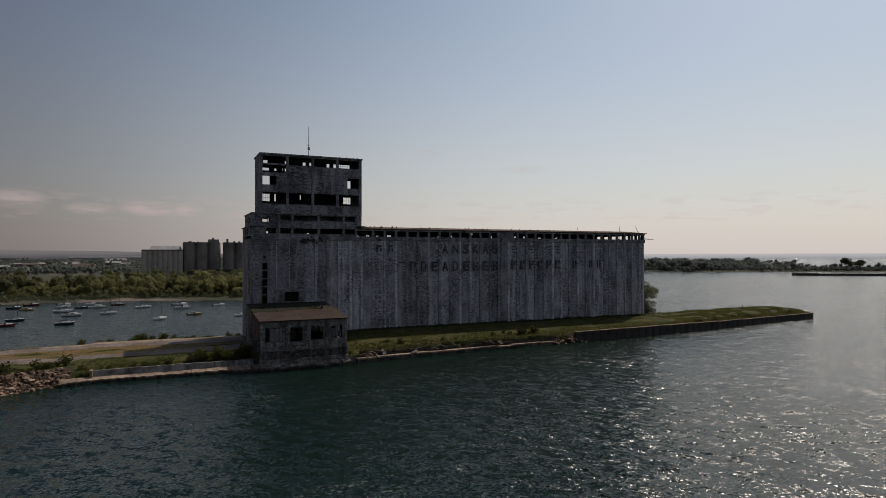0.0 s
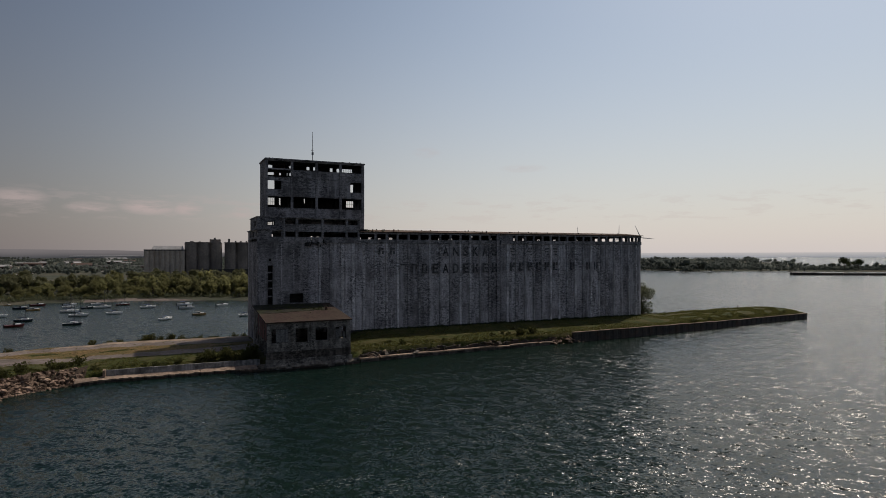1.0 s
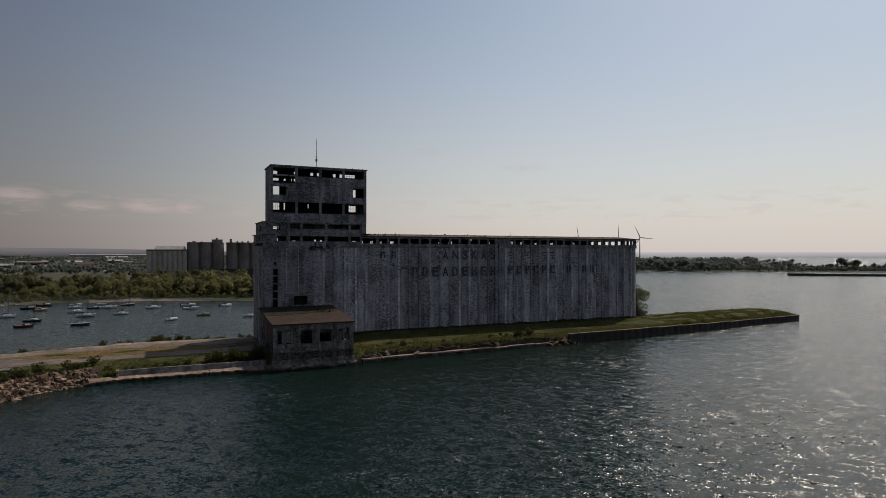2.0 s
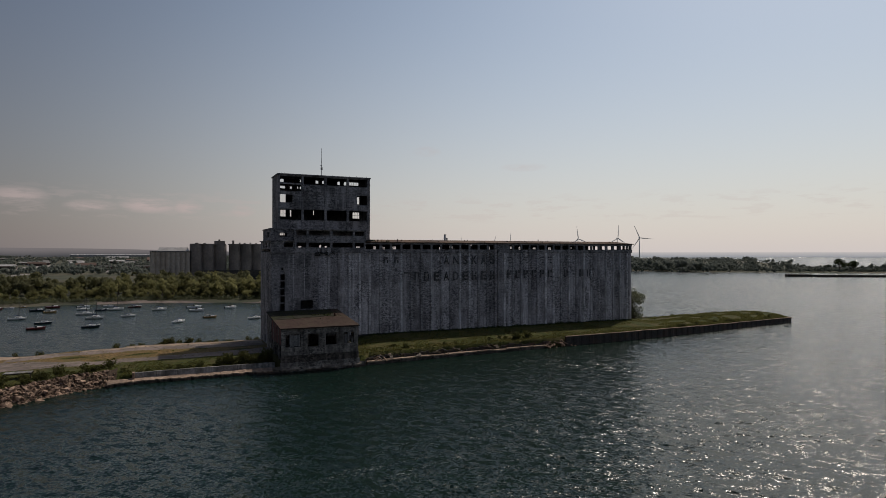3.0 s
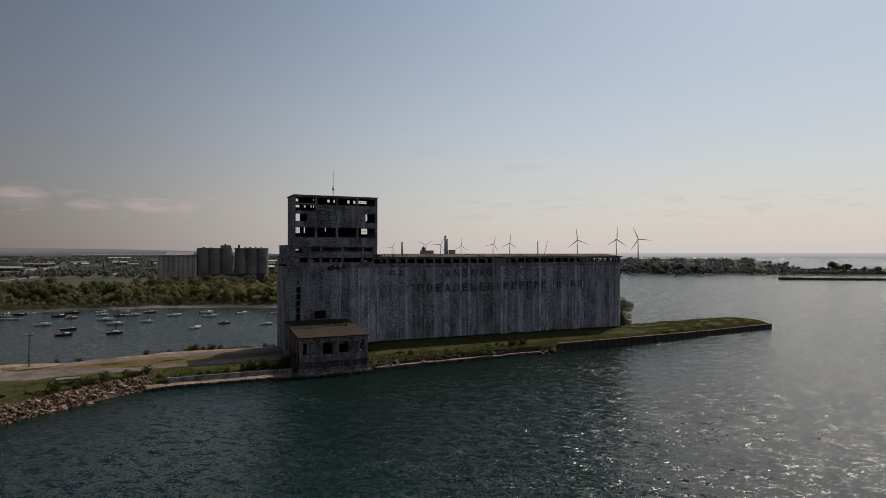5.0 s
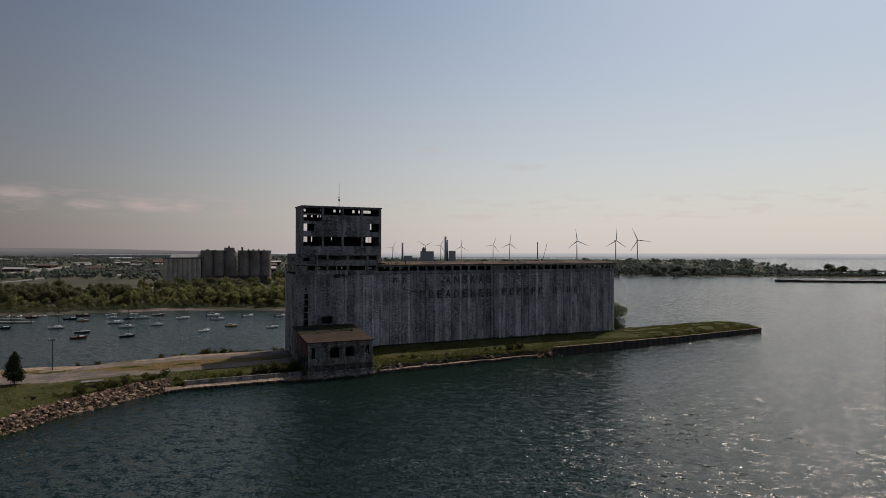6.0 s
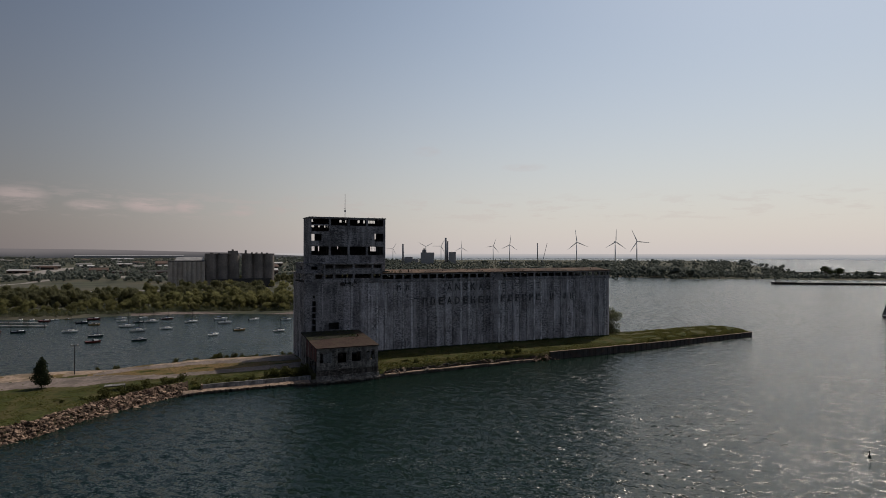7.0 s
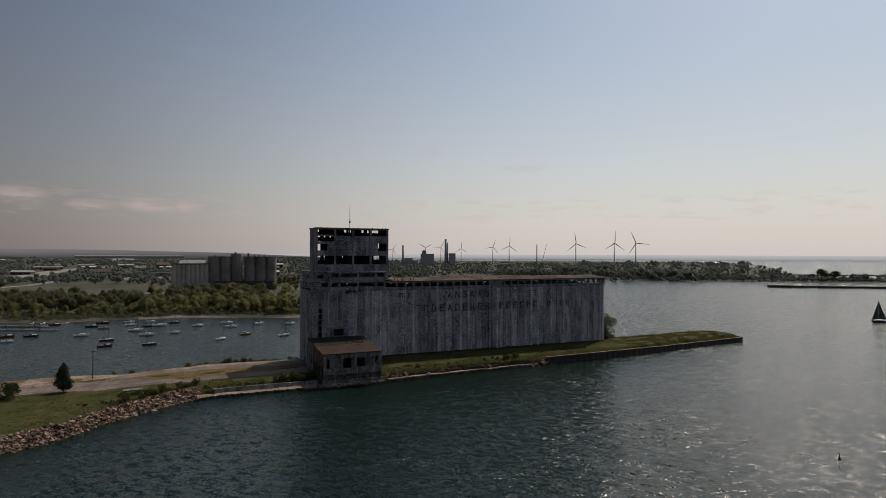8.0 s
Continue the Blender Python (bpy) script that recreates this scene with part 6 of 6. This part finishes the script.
for k in range(3800):
    x, y, z = bank_spot(-125, -34.5)
    s = rnd.uniform(0.18, 0.6)
    me = stones[rnd.randrange(12)]
    m = Matrix.Translation((x, y, z + 0.15 * s)) @ pose(0, 0, 0, rnd.uniform(-50, 50), rnd.uniform(-50, 50), rnd.uniform(0, 360)) @ Matrix.Scale(s, 4)
    g.add([m @ v.co for v in me.vertices], [tuple(p.vertices) for p in me.polygons])
part("small_stones", g, M_ROCKS, bank, kind="stuff")
rubble = thing("rubble_heap", (89, -17, 0), "heap of broken concrete and stones", "rubble", kind="structure")
for k in range(70):
    x, y = rnd.uniform(84.5, 95.5), rnd.uniform(-19.2, -15.4)
    s = rnd.uniform(0.25, 0.8)
    piece("stone", stones[k % 12], rubble, (x, y, 0.1 + 0.62 * (y + 19.2)), rnd.uniform(0, 360), (s, s, s * 0.7), rnd.uniform(-40, 40), rnd.uniform(-40, 40))
debris = thing("broken_slabs", (26, -21, 0), "tilted broken concrete slabs and timbers by shed", "rubble", kind="structure")
for k in range(40):
    x = rnd.uniform(23, 31) if k < 20 else rnd.uniform(31, 72)
    y = rnd.uniform(-21.3, -18.5) + max(0.0, x - 31) * 0.045
    L = rnd.uniform(0.6, 2.2) if k < 20 else rnd.uniform(0.4, 1.3)
    m = Matrix.Translation((x, y, 1.3 + 0.5 * (y + 21) * 0.6)) @ pose(0, 0, 0, rnd.uniform(-25, 25), rnd.uniform(-30, 30), rnd.uniform(0, 180))
    part("slab", Geo().box(-L, -0.16 - 0.3 * (k % 3 == 0), -0.09, L, 0.16 + 0.3 * (k % 3 == 0), 0.09, m), (M_FOOT, M_BARK, M_QUAY, M_BARK, M_FOOT)[k % 5], debris)

# ---- small things on the pier ----
pole = thing("floodlight_pole", (-65.6, 9.0, 2.4), "dark timber pole with paired floodlights", "light pole")
part("pole", Geo().tube([(-65.6, 9.0, 2.0), (-65.6, 9.0, 12.0)], [0.15, 0.1], 8), M_DARK, pole)
part("crossarm", Geo().box(-66.5, 8.93, 11.5, -64.7, 9.07, 11.66), M_BARK, pole)
for x in (-66.4, -64.8):
    part("floodlight", Geo().tube([(x, 8.75, 11.75), (x, 9.25, 12.0)], [0.3, 0.18], 8), M_STEEL, pole)
hut = thing("timber_platform", (-52.8, -19.5, 3.0), "weathered pale timber platform above the stones", "platform")
for k in range(11):
    part("plank", Geo().box(-55.2 + 0.46 * k, -21.0, 4.0 + rnd.uniform(-0.02, 0.02), -54.78 + 0.46 * k, -18.5, 4.1), M_BOARD, hut)
for y in (-20.8, -18.8):
    part("bearer", Geo().box(-55.3, y - 0.08, 3.78, -50.0, y + 0.08, 3.99), M_BARK, hut)
for x, y in ((-55.0, -20.8), (-50.3, -20.8), (-55.0, -18.8), (-50.3, -18.8)):
    part("leg", Geo().box(x - 0.1, y - 0.1, 1.2, x + 0.1, y + 0.1, 3.78), M_BARK, hut)
for k in range(13):
    x = -60 + 2.3 * k + rnd.uniform(-0.6, 0.6)
    y = along(BACK, x) - 4.5 - rnd.uniform(0, 1)
    ob = thing("fence_post", (x, y, ground_z(x, y)), "short leaning grey timber post in sand", "post", "posts along the shore")
    z = ground_z(x, y)
    part("stake", Geo().tube([(x, y, z - 0.3), (x + rnd.uniform(-.1, .1), y, z + rnd.uniform(0.7, 1.3))], [0.1, 0.08], 6), M_BARK, ob)
for x, y, h in ((206.5, 17, 1.3), (198, 17, 0.9), (200.5, 16.8, 1.0)):
    ob = thing("mooring_post", (x, y, ground_z(x, y)), "short dark mooring post on the tip", "post", "mooring posts at the tip")
    part("bollard", Geo().tube([(x, y, 1.6), (x, y, 2.9 + h), (x, y, 3.0 + h)], [0.22, 0.2, 0.28], 8), M_RUST, ob)
buoy = thing("marker_buoy", (87.5, -134.8, 0), "slim dark marker buoy floating upright", "buoy")
part("float", Geo().tube([(87.5, -134.8, -0.5), (87.5, -134.8, 0.25), (87.5, -134.8, 0.4)], [0.28, 0.28, 0.12], 10), M_DARK, buoy)
part("staff", Geo().tube([(87.5, -134.8, 0.3), (87.55, -134.8, 1.3)], [0.12, 0.1], 8), M_DARK, buoy)

# ---- boats ----
def hull_ring(L, B, H, f):
    """Half-breadth and sheer height of a hull at f of its length from the transom."""
    if f > 0.45:
        b = B / 2 * (1 - ((f - 0.45) / 0.55) ** 2.2) ** 0.9
    else:
        b = B / 2 * (0.74 + 0.26 * math.sin(math.pi * f / 0.9))
    return max(b, 0.03), H * (0.9 - 0.25 * f + 0.55 * f * f)


def hull_geo(L, B, H, keel=0.25):
    """A lofted hull: raked stem, sheer and transom, decked over."""
    g = Geo()
    n = 13
    for i in range(n):
        f = i / (n - 1)
        b, z = hull_ring(L, B, H, f)
        x = -L / 2 + L * f
        rake = 0.07 * L * f * f
        g.v += [(x, -b, z), (x - rake * 0.4, -b * 0.93, z * 0.5), (x - rake, -b * 0.74, 0.02), (x * 0.9, 0, -keel), (x - rake, b * 0.74, 0.02), (x - rake * 0.4, b * 0.93, z * 0.5), (x, b, z)]
    for i in range(n - 1):
        for k in range(6):
            g.f.append((7 * i + k, 7 * i + k + 1, 7 * i + 8 + k, 7 * i + 7 + k))
        g.f.append((7 * i + 6, 7 * i, 7 * i + 7, 7 * i + 13))
    g.f.append((6, 5, 4, 3, 2, 1, 0))
    return g


def rim_geo(L, B, H):
    """A low toe rail that follows the sheer on both sides."""
    g = Geo()
    for s in (-1, 1):
        pts = []
        for i in range(13):
            b, z = hull_ring(L, B, H, i / 12)
            pts.append((-L / 2 + L * i / 12, s * (b - 0.03), z + 0.03))
        g.tube(pts, [0.07] * 13, 5)
    return g


def stripe_geo(L, B, H):
    """A thin band round the hull just over the water."""
    g = Geo()
    for s in (-1, 1):
        pts = []
        for i in range(13):
            f = i / 12
            b, z = hull_ring(L, B, H, f)
            pts.append((-L / 2 + L * f - 0.06 * L * f * f, s * b * 0.8, 0.14))
        g.tube(pts, [0.1] * 13, 5)
    return g


def cabin_geo(x0, x1, w, z0, z1):
    g = Geo()
    i = 0.22 * (z1 - z0)
    g.add([(x0, -w / 2, z0), (x1, -w / 2 * 0.8, z0), (x1, w / 2 * 0.8, z0), (x0, w / 2, z0), (x0 + i, -w / 2 + i, z1), (x1 - 3 * i, -w / 2 * 0.8 + i, z1), (x1 - 3 * i, w / 2 * 0.8 - i, z1), (x0 + i, w / 2 - i, z1)],
          [(3, 2, 1, 0), (4, 5, 6, 7), (0, 1, 5, 4), (1, 2, 6, 5), (2, 3, 7, 6), (3, 0, 4, 7)])
    return g


def sailboat(L, hull, label, mast=1.15, cover=None):
    ob = thing("sailboat", (0, 0, 0), label, "sailboat", "boats moored in the harbour")
    H = 0.125 * L
    h = part("hull", hull_geo(L, L * 0.32, H), hull, ob)
    part("gunwale", rim_geo(L, L * 0.32, H), M_WHITE, h)
    # dark band draws the shadow low on the hull
    part("boot_stripe", stripe_geo(L, L * 0.32, H), M_GLASSD, h, "dark band standing for shade at the waterline")
    part("cockpit", Geo().box(-L * 0.4, -L * 0.075, H * 0.85, -L * 0.14, L * 0.075, H * 1.02), M_BOARD, ob, "grey cockpit well")
    c = part("cabin", cabin_geo(-L * 0.12, L * 0.28, L * 0.2, H * 0.95, H * 1.55), M_WHITE, ob)
    for s in (-1, 1):
        part("cabin_window", Geo().box(-L * 0.06, s * L * 0.092 - 0.03, H * 1.12, L * 0.1, s * L * 0.092 + 0.03, H * 1.32), M_GLASSD, c)
    part("mast", Geo().tube([(L * 0.1, 0, H), (L * 0.1, 0, L * mast)], [0.11, 0.08], 6), M_DARK, ob)
    b = part("boom", Geo().tube([(L * 0.1, 0, H * 1.9), (-L * 0.3, 0, H * 1.85)], [0.05, 0.05], 6), M_STEEL, ob)
    part("sail_cover", Geo().tube([(L * 0.09, 0, H * 2.1), (-L * 0.1, 0, H * 2.0), (-L * 0.29, 0, H * 1.92)], [0.2, 0.16, 0.08], 7), cover or M_CANVAS, b)
    for a, z in ((L * 0.49, H * 1.12), (-L * 0.48, H * 0.9)):
        part("stay", Geo().tube([(a, 0, z), (L * 0.1, 0, L * mast * 0.97)], [0.02, 0.02], 4), M_STEEL, ob)
    return ob


def motorboat(L, hull, label, top=None):
    ob = thing("motorboat", (0, 0, 0), label, "motorboat", "boats moored in the harbour")
    H = 0.14 * L
    part("hull", hull_geo(L, L * 0.36, H), hull, ob)
    part("foredeck", cabin_geo(L * 0.02, L * 0.34, L * 0.24, H * 0.95, H * 1.35), M_WHITE, ob)
    part("windscreen", cabin_geo(-L * 0.1, L * 0.06, L * 0.26, H * 1.0, H * 1.75), M_GLASSD, ob)
    if top:
        part("canopy", Geo().box(-L * 0.3, -L * 0.14, H * 1.9, L * 0.02, L * 0.14, H * 2.0), top, ob)
        for x, s in ((-0.28, -1), (-0.28, 1), (0.0, -1), (0.0, 1)):
            part("canopy_pole", Geo().tube([(L * x, s * L * 0.13, H * 0.9), (L * x, s * L * 0.13, H * 1.9)], [0.03, 0.03], 5), M_STEEL, ob)
    part("outboard", Geo().box(-L * 0.56, -0.2, 0.0, -L * 0.5, 0.2, H * 1.25), M_DARK, ob)
    return ob


SAIL_W = sailboat(7.6, M_WHITE, "white moored sailboat with furled sail")
SAIL_N = sailboat(8.8, M_NAVY, "dark-hulled moored sailboat with white cabin")
SAIL_R = sailboat(7.4, M_REDH, "red-hulled moored sailboat with low cabin", 0.9)
MOTOR_W = motorboat(7.0, M_WHITE, "white moored motorboat with blue canopy", M_CANVAS)
MOTOR_N = motorboat(7.2, M_NAVY, "dark moored motorboat with windscreen")
MOTOR_T = motorboat(7.6, M_TAN, "tan moored motorboat with pale foredeck", M_BOARD)
MOTOR_R = motorboat(4.6, M_REDH, "small red moored boat")
SKIFF = motorboat(5.0, M_WHITE, "small white moored skiff")
# moored boats: kind, place, heading, size
WEST_BOATS = [(MOTOR_R, -118, 158, 8, 1.5), (SKIFF, -113.8, 138, 3, 1.1), (MOTOR_N, -107, 156, -6, 0.9), (SAIL_W, -83.8, 147.5, 2, 0.95), (MOTOR_N, -83, 190, -8, 1), (MOTOR_T, -75.8, 178, 5, 0.75),
              (MOTOR_R, -78.8, 208, 0, 1), (SAIL_N, -70.3, 124, -7, 0.75), (MOTOR_R, -69.4, 103.4, 10, 0.9), (MOTOR_W, -64.3, 205.6, 5, 0.9), (SAIL_W, -62.7, 189, 8, 0.85), (SAIL_W, -59, 160, 5, 1.05),
              (SAIL_W, -52.8, 137.7, -3, 1.05), (SAIL_N, -50.8, 101.5, 6, 1), (MOTOR_N, -53.7, 179.6, 0, 0.8), (SAIL_W, -47.2, 180, 4, 1.1)]
EAST_BOATS = [(SAIL_R, -38.9, 193.5, 0, 0.9), (SAIL_W, -39.4, 142, 12, 0.9), (SAIL_W, -26.4, 170, 10, 1), (SAIL_W, -18.5, 106.4, 38, 0.85), (MOTOR_W, -9.4, 178, 2, 1.2), (MOTOR_W, -8.9, 157, -6, 1.15),
              (MOTOR_T, -4.9, 120.7, 4, 1), (SKIFF, 8.5, 168, 20, 1.2), (SAIL_W, 13.2, 108, 15, 0.85), (MOTOR_W, 26, 159.5, 5, 1), (SKIFF, -52.3, 205.6, -5, 0.9), (MOTOR_T, -93.7, 217, 0, 0.6),
              (SKIFF, -99.5, 214, 10, 0.8), (MOTOR_R, -104, 208, -15, 0.9), (SKIFF, -112, 219, 60, 0.8), (SKIFF, -118, 222, 75, 0.8)]
used = set()
for src, x, y, turn, size in WEST_BOATS + EAST_BOATS:
    m = grown(x, y, 0.0, turn, size)
    if src.name in used:
        copy_thing(src, m)
    else:
        used.add(src.name)
        src.matrix_basis = m
# a sloop under way in the harbour mouth
sloop = thing("sailboat", (0, 0, 0), "sloop under dark sails in open water", "sailboat")
part("hull", hull_geo(11, 3.3, 1.2), M_NAVY, sloop, "dark hull")
part("cabin", cabin_geo(-1.5, 3, 2.0, 1.1, 1.7), M_WHITE, sloop)
part("mast", Geo().tube([(1.2, 0, 1), (1.2, 0, 14.6)], [0.1, 0.06], 6), M_STEEL, sloop)
g = Geo()
g.add([(1.05, 0, 2.2), (-4.0, 0.5, 2.0), (1.05, 0, 14.4), (-1.6, 0.55, 6.5), (1.05, 0.06, 2.2), (-4.0, 0.56, 2.0), (1.05, 0.06, 14.4), (-1.6, 0.61, 6.5)], [(0, 1, 3), (0, 3, 2), (5, 4, 7), (7, 4, 6), (1, 5, 7, 3), (3, 7, 6, 2), (0, 4, 5, 1)])
part("mainsail", g, M_SAIL, sloop, "dark green mainsail")
g = Geo()
g.add([(5.2, 0, 1.6), (1.6, 0.5, 2.0), (1.3, 0, 13.0), (5.2, 0.05, 1.6), (1.6, 0.55, 2.0), (1.3, 0.05, 13.0)], [(0, 1, 2), (5, 4, 3), (0, 3, 4, 1), (1, 4, 5, 2), (2, 5, 3, 0)])
part("jib", g, M_SAIL, sloop, "dark grey jib")
part("boom", Geo().tube([(1.2, 0, 2.0), (-4.2, 0.5, 1.9)], [0.07, 0.07], 6), M_STEEL, sloop)
sloop.matrix_basis = pose(378, 19, 0.0, 0, 0, 150)
